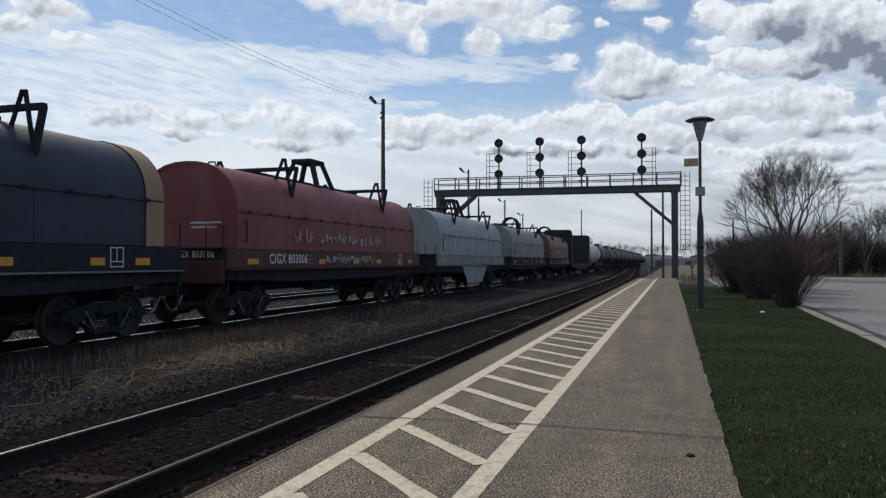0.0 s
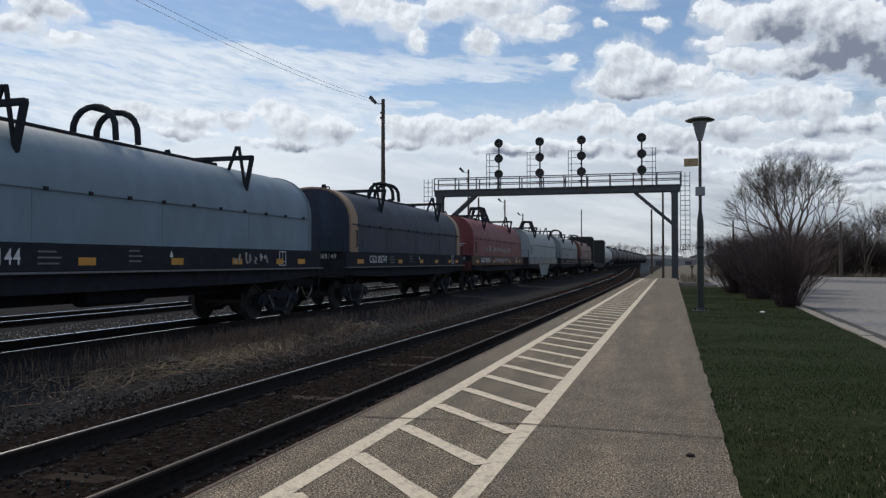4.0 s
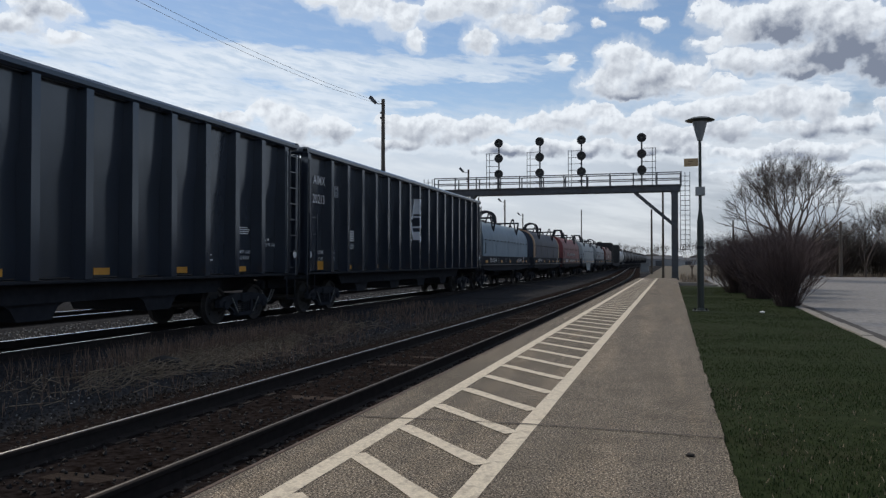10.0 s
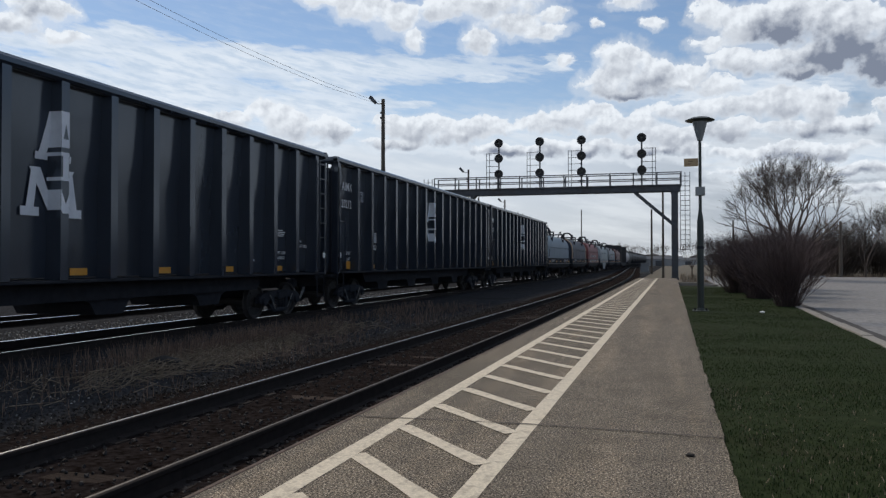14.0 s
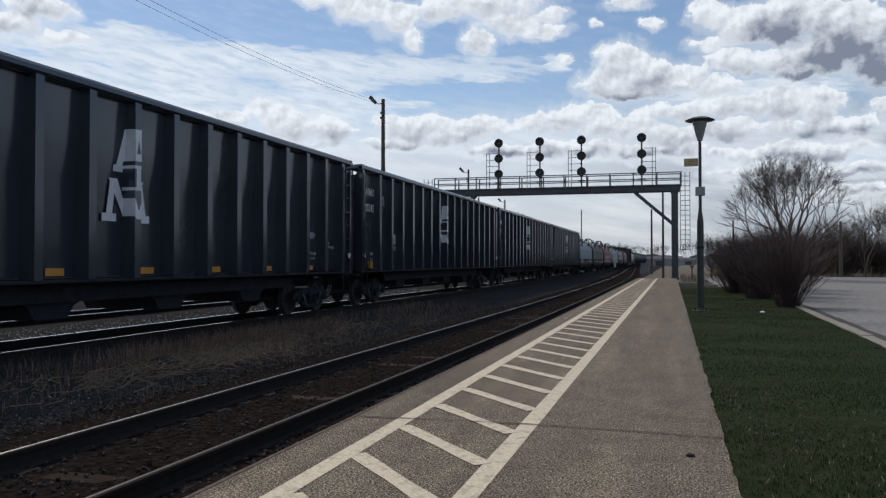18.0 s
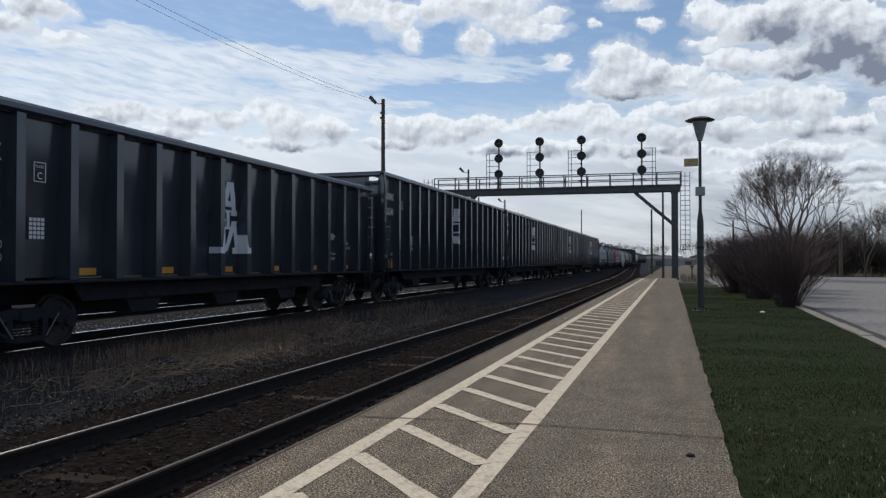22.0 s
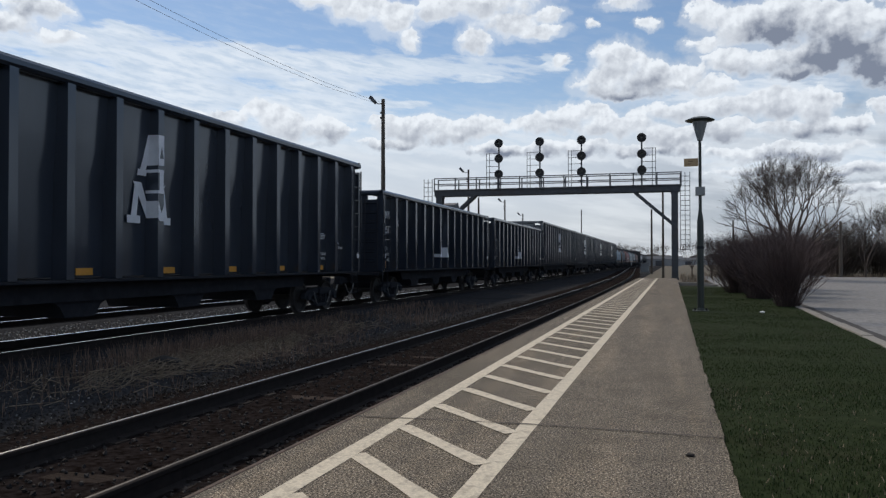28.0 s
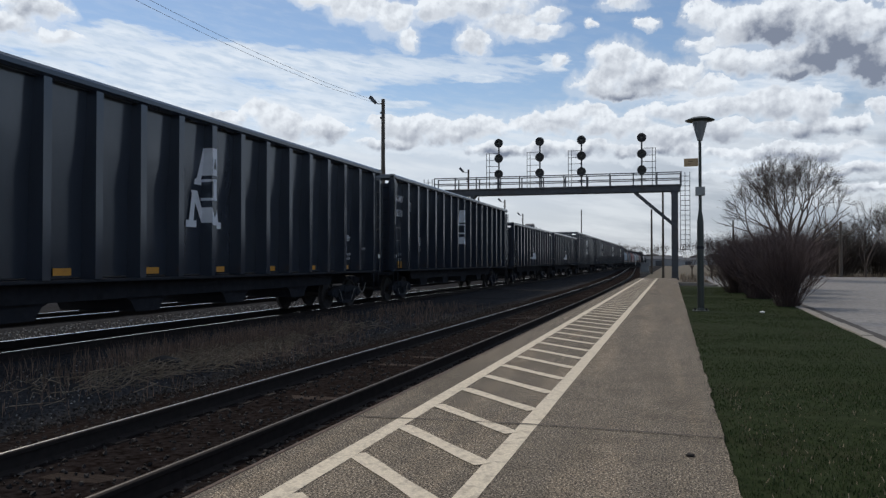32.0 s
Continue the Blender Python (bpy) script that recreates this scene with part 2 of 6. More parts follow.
M["logo"] = mat("pale_emblem", (0.74, 0.77, 0.82), 0.55, color2=(0.60, 0.63, 0.68), scale=5, amount=0.6)
M["orange"] = mat("amber_reflector", (0.62, 0.30, 0.035), 0.4, color2=(0.45, 0.2, 0.03), scale=9, amount=0.5)
M["grate"] = mat("galvanised_steel", (0.22, 0.225, 0.23), 0.55, 0.6, color2=(0.13, 0.13, 0.135), scale=10)


def hood_paint(name, color, stain, **kw):
    return mat(name, color, 0.55, spec=0.28, color2=tuple(c * 0.82 for c in color), scale=2.2, amount=0.7, stain=stain, stain_scale=0.9,
               stain_amount=0.55, stretch=(1, 1, 0.4), bump=0.06, bump_scale=5, **kw)


M["hood_teal"] = hood_paint("pale_blue_hood", (0.195, 0.265, 0.325), (0.15, 0.19, 0.22))
M["hood_blue"] = hood_paint("dark_blue_hood", (0.026, 0.036, 0.060), (0.042, 0.062, 0.120))
M["hood_red"] = hood_paint("faded_red_hood", (0.200, 0.056, 0.060), (0.24, 0.12, 0.115))
M["hood_grey"] = hood_paint("pale_grey_hood", (0.30, 0.345, 0.365), (0.17, 0.17, 0.16))
M["hood_grey2"] = hood_paint("weathered_grey_hood", (0.22, 0.245, 0.26), (0.12, 0.115, 0.11))
M["hood_brown"] = hood_paint("brown_hood", (0.15, 0.066, 0.056), (0.09, 0.055, 0.05))
M["tan"] = hood_paint("tan_band", (0.33, 0.225, 0.145), (0.24, 0.17, 0.12))
M["red_sill"] = hood_paint("dark_red_sill", (0.075, 0.028, 0.028), (0.05, 0.03, 0.03))
M["tank"] = hood_paint("black_tank", (0.025, 0.026, 0.029), (0.05, 0.048, 0.045))
M["tank_white"] = hood_paint("white_tank", (0.55, 0.56, 0.56), (0.3, 0.29, 0.27))
M["gantry"] = mat("gantry_steel", (0.070, 0.078, 0.092), 0.6, 0.2, color2=(0.032, 0.034, 0.038), scale=3, stain=(0.07, 0.05, 0.04), stain_scale=1.0)
M["signal"] = mat("signal_black", (0.012, 0.012, 0.014), 0.6)
M["lens"] = mat("signal_lens", (0.02, 0.03, 0.025), 0.15)
M["pole_wood"] = mat("pole_wood", (0.10, 0.085, 0.07), 0.9, color2=(0.06, 0.05, 0.042), scale=8, stretch=(4, 4, 0.3), bump=0.4, bump_scale=20)
M["post_green"] = mat("dark_green_post", (0.020, 0.030, 0.027), 0.45, color2=(0.015, 0.02, 0.02), scale=4)
M["globe"] = mat("grey_lamp_glass", (0.20, 0.22, 0.235), 0.3, color2=(0.16, 0.17, 0.18), scale=3)
M["sign"] = mat("yellowed_sign", (0.40, 0.29, 0.17), 0.6, color2=(0.25, 0.17, 0.08), scale=12)
M["bark"] = mat("bark", (0.11, 0.085, 0.07), 0.9, color2=(0.06, 0.048, 0.042), scale=6, bump=0.5, bump_scale=20, stretch=(3, 3, 0.5))
M["twig"] = mat("twig", (0.22, 0.175, 0.15), 0.85, color2=(0.13, 0.105, 0.092), scale=2, island=True, vary=0.3)
M["crown"] = mat("dark_twig", (0.064, 0.051, 0.045), 0.85, color2=(0.036, 0.030, 0.028), scale=2, island=True, vary=0.35)
M["scrub"] = mat("scrub_stem", (0.075, 0.060, 0.050), 0.85, color2=(0.042, 0.034, 0.031), scale=1, island=True, vary=0.4)
M["bush"] = mat("reddish_stem", (0.078, 0.052, 0.050), 0.85, color2=(0.040, 0.028, 0.028), scale=2, island=True, vary=0.4)
M["wire"] = mat("wire", (0.11, 0.115, 0.125), 0.7)
M["far"] = mat("far_woods", (0.055, 0.052, 0.052), 0.95, color2=(0.035, 0.034, 0.035), scale=0.1)
M["wall_pale"] = mat("pale_cladding", (0.30, 0.31, 0.32), 0.8, color2=(0.22, 0.22, 0.23), scale=0.5)
M["rock"] = mat("dark_rock", (0.018, 0.015, 0.014), 0.9, bump=0.6, bump_scale=12)
M["scribble"] = mat("faded_chalk_paint", (0.66, 0.64, 0.64), 0.8, color2=(0.40, 0.34, 0.34), scale=9, amount=1.0)

# ---- cloud layer: a far dome, drifting slowly, open round the sun ----
# azimuth and elevation of the middle, half width and half height, in degrees
STREAKS = (
    (-13.1, 14.3, 21.79, 1.12), (-26.2, 12.6, 7.87, 0.99), (-19.8, 12.0, 9.04, 1.36), (-27.3, 10.2, 6.39, 1.89), (9.1, 14.6, 0.83, 0.67),
    (3.2, 13.7, 1.7, 0.51), (-13.9, 15.2, 2.4, 0.58), (-22.4, 15.5, 3.27, 0.71), (-25.9, 14.5, 2.07, 0.84), (-8.2, 13.0, 3.75, 1.05),
    (-2.7, 11.8, 2.55, 0.38), (-19.4, 13.5, 4.92, 1.2), (-22.0, 10.3, 9.51, 2.17), (-28.3, 7.9, 6.6, 2.25), (-9.4, 11.3, 6.62, 1.68),
    (22.1, 11.8, 6.58, 0.87), (26.3, 6.8, 6.84, 1.14),
)
# the same for the heaped clouds, and how grey the underside is
HEAPS = (
    (13.9, 14.3, 2.0, 1.41, 0.35), (15.2, 13.1, 2.3, 1.49, 0.80), (12.6, 12.8, 2.1, 1.11, 0.40), (14.3, 12.2, 3.1, 0.60, 0.90), (12.9, 15.0, 1.2, 0.78, 0.15),
    (19.0, 10.7, 4.0, 0.94, 0.50), (23.9, 10.7, 2.7, 1.06, 0.56), (26.9, 10.4, 1.7, 1.26, 0.50), (21.7, 9.1, 4.8, 0.93, 0.62), (27.7, 8.9, 3.4, 0.96, 0.88),
    (30.4, 10.0, 0.9, 0.72, 0.50), (10.3, 10.6, 2.7, 0.98, 0.35), (7.8, 9.9, 2.5, 0.91, 0.40), (3.1, 10.0, 3.3, 0.99, 0.40), (1.0, 9.3, 2.6, 0.92, 0.55),
    (5.2, 8.4, 4.4, 0.62, 0.85), (-1.4, 9.8, 2.5, 1.08, 0.45), (-3.6, 10.2, 1.6, 0.83, 0.30), (-3.2, 8.8, 2.5, 0.54, 0.70), (12.9, 9.8, 3.9, 1.13, 0.45),
    (16.7, 8.8, 2.8, 0.88, 0.56), (18.7, 7.9, 1.5, 0.80, 0.62), (15.5, 7.9, 3.6, 0.61, 1.02), (10.2, 8.2, 3.7, 0.74, 0.75), (-12.1, 10.6, 1.9, 0.97, 0.20),
    (-10.7, 9.8, 2.7, 1.14, 0.50), (-7.9, 9.7, 1.8, 0.90, 0.60), (-11.2, 8.7, 3.6, 0.61, 0.90), (-15.2, 10.0, 1.7, 0.72, 0.40), (-18.2, 10.0, 2.2, 0.87, 0.50),
    (-21.4, 10.2, 2.1, 0.77, 0.60), (-23.6, 9.8, 2.3, 0.76, 0.70), (-18.4, 9.1, 3.0, 0.47, 0.60), (24.9, 7.4, 5.3, 0.65, 0.75), (28.3, 6.1, 3.5, 0.48, 0.88),
    (22.4, 6.3, 2.9, 0.43, 0.62), (29.3, 4.9, 2.3, 0.41, 1.02), (25.0, 15.9, 3.5, 1.66, 1.12), (28.4, 14.8, 3.5, 2.33, 1.15), (30.4, 12.8, 2.1, 1.62, 1.23),
    (21.5, 16.2, 2.0, 1.25, 0.35), (19.5, 17.1, 1.3, 1.04, 0.25), (21.3, 13.9, 2.5, 0.94, 0.30), (19.5, 15.1, 1.3, 0.64, 0.20), (23.2, 13.4, 2.1, 0.75, 0.82),
    (18.6, 13.2, 1.5, 0.58, 0.20), (20.3, 12.4, 2.1, 0.65, 0.38), (17.8, 12.6, 1.5, 0.43, 0.31), (25.7, 12.6, 2.1, 0.66, 1.07), (26.7, 13.6, 2.7, 1.09, 1.12),
    (-5.8, 18.3, 2.4, 1.00, 0.25), (-3.2, 17.6, 1.9, 1.32, 0.30), (-1.9, 16.2, 1.0, 0.79, 0.15), (-7.5, 19.1, 3.3, 0.68, 0.20), (3.5, 18.7, 4.7, 1.08, 0.40),
    (5.4, 17.4, 2.8, 0.93, 0.35), (7.9, 16.7, 1.8, 0.66, 0.20), (3.1, 16.1, 1.4, 0.95, 0.35), (0.2, 18.4, 2.4, 0.77, 0.30), (8.8, 17.9, 1.4, 0.58, 0.20),
    (11.7, 17.1, 0.5, 0.31, 0.10), (14.2, 18.4, 1.6, 0.53, 0.20), (15.8, 16.8, 0.9, 0.42, 0.10), (9.4, 14.6, 0.5, 0.48, 0.10), (-28.1, 16.4, 2.1, 1.18, 0.75),
    (-29.1, 15.2, 1.8, 0.84, 0.45), (-26.4, 14.7, 1.6, 0.47, 0.20), (-26.6, 16.5, 1.0, 0.84, 0.30),
)


def cloud_material():
    m = bpy.data.materials.new("cloud")
    m.use_nodes = True
    m.cycles.emission_sampling = "NONE"
    nt = m.node_tree
    N, L = nt.nodes, nt.links
    N.clear()

    def put(sock, val):
        if hasattr(val, "is_linked"):
            L.new(val, sock)
        else:
            sock.default_value = val

    def math_(op, *vals, clamp=False):
        n = N.new("ShaderNodeMath")
        n.operation, n.use_clamp = op, clamp
        for s, v in zip(n.inputs, vals):
            put(s, v)
        return n.outputs[0]

    def vec(op, *vals):
        n = N.new("ShaderNodeVectorMath")
        n.operation = op
        for s, v in zip(n.inputs, vals):
            put(s, v)
        return n.outputs["Value"] if op in ("DOT_PRODUCT", "LENGTH") else n.outputs[0]

    def step(v, lo, hi, a=0.0, b=1.0):
        n = N.new("ShaderNodeMapRange")
        n.interpolation_type = "SMOOTHSTEP"
        put(n.inputs[0], v)
        for i, w in enumerate((lo, hi, a, b)):
            put(n.inputs[1 + i], w)
        return n.outputs[0]

    def cloud_noise(v, scale, detail, rough=0.55):
        n = N.new("ShaderNodeTexNoise")
        n.inputs["Scale"].default_value, n.inputs["Detail"].default_value, n.inputs["Roughness"].default_value = scale, detail, rough
        put(n.inputs["Vector"], v)
        return n

    def mix(f, a, b):
        n = N.new("ShaderNodeMix")
        n.data_type = "RGBA"
        put(n.inputs[0], f)
        for s, v in ((n.inputs[6], a), (n.inputs[7], b)):
            put(s, v if hasattr(v, "is_linked") else (*v, 1.0))
        return n.outputs[2]

    tc = N.new("ShaderNodeTexCoord")
    d = vec("NORMALIZE", tc.outputs["Object"])
    sep = N.new("ShaderNodeSeparateXYZ")
    L.new(d, sep.inputs[0])
    az = math_("MULTIPLY", math_("ARCTAN2", sep.outputs[0], sep.outputs[1]), 57.2958)
    el = math_("MULTIPLY", math_("ARCSINE", sep.outputs[2]), 57.2958)
    com = N.new("ShaderNodeCombineXYZ")
    L.new(az, com.inputs[0])
    L.new(el, com.inputs[1])
    p = com.outputs[0]
    # ragged edges: the place is shifted by noise before it is compared with the banks
    w1 = cloud_noise(p, 0.42, 5.0, 0.6)
    shift = vec("MULTIPLY", vec("SUBTRACT", w1.outputs["Color"], (0.5, 0.5, 0.5)), (2.6, 1.9, 0))
    pc = vec("ADD", p, shift)
    ws = cloud_noise(vec("MULTIPLY", p, (0.35, 1.6, 1)), 0.8, 4.0)
    ps = vec("ADD", p, vec("MULTIPLY", vec("SUBTRACT", ws.outputs["Color"], (0.5, 0.5, 0.5)), (5.0, 1.6, 0)))

    qs = None
    for a, e, ra, re in STREAKS:
        q = vec("MULTIPLY_ADD", ps, (1 / ra, 1 / re, 0), (-a / ra, -e / re, 0))
        q = vec("DOT_PRODUCT", q, q)
        qs = q if qs is None else math_("SMOOTH_MIN", qs, q, 0.35)
    # every heap weighs in by its nearness: together they give the edge, the height within the heap and its greyness
    pxy = N.new("ShaderNodeSeparateXYZ")
    L.new(pc, pxy.inputs[0])
    heap, sum_ = (1e-9, 0.0, 0.0), 0.0
    for k, (a, e, ra, re, grey_) in enumerate(HEAPS):
        if k % 5 == 0:   # the idle third axis ties each group to the sum of those before it
            row = N.new("ShaderNodeCombineXYZ")
            for i, v in enumerate((pxy.outputs[0], pxy.outputs[1], sum_)):
                put(row.inputs[i], v)
        q = vec("MULTIPLY_ADD", row.outputs[0], (1 / ra, 1 / re, 0), (-a / ra, -e / re, 0))
        near = math_("POWER", 0.0302, vec("DOT_PRODUCT", q, q))
        heap = vec("MULTIPLY_ADD", vec("MULTIPLY_ADD", row.outputs[0], (0, 1 / re, 0), (1, -e / re, grey_)), near, heap)
        sum_ = vec("DOT_PRODUCT", heap, (1, 0, 0)) if k % 5 == 4 else sum_
    flat = N.new("ShaderNodeSeparateXYZ")
    L.new(heap, flat.inputs[0])
    total = flat.outputs[0]
    tall, dusk = math_("DIVIDE", flat.outputs[1], total), math_("DIVIDE", flat.outputs[2], total)
    qc = math_("MULTIPLY", math_("LOGARITHM", total, 2.71828), -0.2857)
    billow = cloud_noise(p, 0.50, 8.0, 0.55).outputs[0]
    billow_up = cloud_noise(vec("ADD", p, (-0.26, 0.36, 0)), 0.50, 8.0, 0.55).outputs[0]
    slant = N.new("ShaderNodeCombineXYZ")
    L.new(az, slant.inputs[0])
    L.new(math_("ADD", el, math_("MULTIPLY", az, 0.15)), slant.inputs[1])
    ripple = cloud_noise(vec("MULTIPLY", slant.outputs[0], (0.55, 2.6, 1)), 0.8, 5.0, 0.6).outputs[0]

    def cauliflower(at):
        n = N.new("ShaderNodeTexVoronoi")
        n.feature, n.voronoi_dimensions = "SMOOTH_F1", "2D"
        n.inputs["Scale"].default_value, n.inputs["Detail"].default_value, n.inputs["Roughness"].default_value = 0.62, 3.0, 0.55
        n.inputs["Smoothness"].default_value = 0.55
        put(n.inputs["Vector"], at)
        return n.outputs["Distance"]

    pb = vec("ADD", p, vec("MULTIPLY", shift, (0.45, 0.45, 0)))
    ball, ball_up = cauliflower(pb), cauliflower(vec("ADD", pb, (-0.20, 0.30, 0)))
    relief = math_("ADD", math_("MULTIPLY", math_("SUBTRACT", billow, billow_up), 1.0), math_("MULTIPLY", math_("SUBTRACT", ball_up, ball), 0.42))
    edge = math_("ADD", qc, math_("ADD", math_("MULTIPLY", math_("SUBTRACT", billow, 0.5), 1.9), math_("MULTIPLY", math_("SUBTRACT", ball, 0.50), 0.55)))
    crisp = step(tall, -0.55, 0.25)
    soft_ = step(edge, 1.70, 0.35)
    a_c = math_("MAXIMUM", math_("MULTIPLY", step(edge, 1.50, 1.02), crisp), math_("MAXIMUM", soft_, math_("MULTIPLY", step(edge, 2.3, 1.2), 0.5)))
    a_s = step(math_("ADD", qs, math_("MULTIPLY", math_("SUBTRACT", ripple, 0.5), 2.6)), 1.55, 0.25, 0.0, 0.92)
    # broken cloud over the rest of the sky
    wide = cloud_noise(vec("MULTIPLY", d, (3, 3, 6)), 1.0, 7.0, 0.6).outputs[0]
    outside = step(math_("ABSOLUTE", az), 33.0, 42.0)
    high = step(el, 20.5, 26.0)
    a_w = math_("MULTIPLY", step(wide, 0.46, 0.58), math_("MAXIMUM", outside, high))
    # thin veil, denser towards the horizon
    veil = math_("MULTIPLY", step(math_("ADD", el, math_("MULTIPLY", math_("SUBTRACT", ripple, 0.5), 4.0)), 13.5, 7.5), 0.92)
    mist = math_("MULTIPLY", step(ripple, 0.40, 0.75), 0.14)
    veil = math_("MAXIMUM", veil, mist)
    alpha = math_("MAXIMUM", math_("MAXIMUM", a_c, a_s), math_("MAXIMUM", a_w, veil))
    # sunlit crowns and thin rims stay white, thick cores and undersides turn grey
    broad = cloud_noise(p, 0.16, 3.0, 0.5).outputs[0]
    under = step(math_("ADD", tall, math_("MULTIPLY", math_("SUBTRACT", broad, 0.5), 0.8)), 0.55, -0.75)
    thick = step(edge, 1.10, 0.05)
    grey = math_("MULTIPLY", math_("MULTIPLY", thick, dusk), math_("MULTIPLY_ADD", under, 0.85, 0.25))
    grey = math_("SUBTRACT", math_("MULTIPLY", grey, 1.12), math_("MULTIPLY", math_("MULTIPLY", relief, 1.1), math_("MULTIPLY", step(edge, 1.35, 0.7), step(tall, -0.7, 0.3, 0.25, 1.0))))
    grey = math_("ADD", grey, 0.06, clamp=True)
    puff = mix(grey, (0.84, 0.89, 0.95), (0.215, 0.25, 0.33))
    thin = mix(step(ripple, 0.3, 0.7), (0.54, 0.65, 0.79), (0.82, 0.88, 0.95))
    low = mix(step(el, 1.0, 9.0), (0.60, 0.64, 0.70), (0.62, 0.685, 0.77))
    low = mix(step(az, -2.0, -14.0), low, (0.74, 0.79, 0.85))
    low = mix(step(az, 4.0, 26.0), low, (0.42, 0.465, 0.535))
    bands = cloud_noise(vec("MULTIPLY", slant.outputs[0], (0.10, 0.55, 1)), 1.0, 6.0, 0.55).outputs[0]
    low = mix(math_("MULTIPLY", step(bands, 0.44, 0.66), 0.60), low, (0.80, 0.84, 0.89))
    low = mix(math_("MULTIPLY", step(bands, 0.48, 0.30), 0.15), low, (0.40, 0.46, 0.56))
    col = mix(a_s, low, thin)
    col = mix(a_c, col, puff)
    em = N.new("ShaderNodeEmission")
    L.new(col, em.inputs[0])
    em.inputs[1].default_value = 1.0
    tr = N.new("ShaderNodeBsdfTransparent")
    mx = N.new("ShaderNodeMixShader")
    L.new(alpha, mx.inputs[0])
    L.new(tr.outputs[0], mx.inputs[1])
    L.new(em.outputs[0], mx.inputs[2])
    out = N.new("ShaderNodeOutputMaterial")
    L.new(mx.outputs[0], out.inputs[0])
    return m


def cloud_dome():
    s, R, na, ne = Shape(), 4200.0, 96, 26
    pts = {}
    turn = Matrix.Rotation(radians(16.744), 4, "Z")
    local_sun = turn.inverted() @ sun_way
    for j in range(ne + 1):
        e = radians(-1.5 + 91.5 * j / ne)
        for i in range(na):
            a = 2 * math.pi * i / na
            pts[i, j] = len(s.v)
            s.v.append((R * math.sin(a) * math.cos(e), R * math.cos(a) * math.cos(e), R * math.sin(e)))
    for j in range(ne):
        for i in range(na):
            q = (pts[i, j], pts[(i + 1) % na, j], pts[(i + 1) % na, j + 1], pts[i, j + 1])
            mid = sum((Vector(s.v[k]) for k in q), Vector()).normalized()
            if mid.angle(local_sun) > radians(13):
                s.f.append(q)
    ob = part("cloud_backdrop", s, cloud_material(), label="broken white and grey cumulus over a pale blue sky", smooth=3.0, kind="structure")
    tagged(ob, category="sky")
    return ob


clouds = cloud_dome()

# ---- ground ----
NEAR_X = lambda y: -4.15 - 0.0003 * (y - 32) ** 2 if y < 100 else -5.537 - 0.0408 * (y - 100)
TRAIN_X, THIRD_X = -11.50, -17.0


def sheet(name, xs, ys, z, material, bumpy=0.0, seed=0, scale=1.0, kind="structure", label="", category=""):
    s = Shape()
    for y in ys:
        for x in xs:
            s.v.append((x, y, z + bumpy * noise.fractal(Vector((x * scale, y * scale, seed)), 0.8, 2.0, 4)))
    n = len(xs)
    s.f = [(j * n + i, j * n + i + 1, (j + 1) * n + i + 1, (j + 1) * n + i) for j in range(len(ys) - 1) for i in range(n - 1)]
    return tagged(part(name, s, material, smooth=1.0, kind=kind, label=label), category=category)


def span(a, b, step):
    n = max(1, round((b - a) / step))
    return [a + (b - a) * i / n for i in range(n + 1)]


sheet("ground", [-4300, -400, -100, -32, 60, 400, 4300], [-4300, -300, -60, 0, 60, 150, 500, 4300], -0.42, M["field"],
      label="dry brown field reaching to the horizon", category="ground")
sheet("yard_ground", span(-34, -12, 1.5) + span(-11.6, -2.95, 0.16), span(-60, 3, 3) + span(3.2, 30, 0.16) + span(31, 330, 3), -0.36, M["yard"], 0.035, 3, 1.6,
      label="dark stony yard ground between the tracks", category="gravel")


def ballast(name, fx, y0, y1, step, label, material):
    """Bed of crushed stone with sloping shoulders."""
    s = Shape()
    prof = ((-2.3, -0.38), (-1.55, -0.285), (-0.75, -0.30), (0, -0.305), (0.75, -0.30), (1.30, -0.285), (1.75, -0.38))
    ys = span(y0, y1, step)
    for y in ys:
        for u, z in prof:
            s.v.append((fx(y) + u, y, z + 0.02 * noise.noise(Vector((u * 3, y * 2.3, 1)))))
    n = len(prof)
    s.f = [(j * n + i, j * n + i + 1, (j + 1) * n + i + 1, (j + 1) * n + i) for j in range(len(ys) - 1) for i in range(n - 1)]
    return tagged(part(name, s, material, smooth=1.0, kind="structure", label=label), category="ballast")


ballast("ballast_1", NEAR_X, -40, 240, 0.5, "dark brown cinder and stone bed under the near track", M["bed"])
ballast("ballast_2", lambda y: TRAIN_X, -60, 420, 1.0, "dark crushed stone bed under the freight track", M["yard"])
ballast("ballast_3", lambda y: THIRD_X, -60, 330, 1.0, "crushed stone bed of the far yard track", M["yard"])


def stones(name, count, fx, y0, y1, z, r0, r1, label, seed, material="stone"):
    rng = random.Random(seed)
    s = Shape()
    base = [(1, 0, 0), (-1, 0, 0), (0, 1, 0), (0, -1, 0), (0, 0, 1), (0, 0, -1)]
    tri = [(0, 2, 4), (2, 1, 4), (1, 3, 4), (3, 0, 4), (2, 0, 5), (1, 2, 5), (3, 1, 5), (0, 3, 5)]
    for _ in range(count):
        y = y0 + (y1 - y0) * rng.random() ** 1.6
        x = fx(y, rng)
        r = rng.uniform(r0, r1)
        e = Euler((rng.random() * 6, rng.random() * 6, rng.random() * 6)).to_matrix()
        k = [rng.uniform(0.6, 1.2) * r for _ in range(6)]
        s.add([Vector((x, y, z + r * 0.3)) + e @ (Vector(b) * q) for b, q in zip(base, k)], tri)
    return tagged(part(name, s, M[material], kind="stuff", label=label), category="stones")


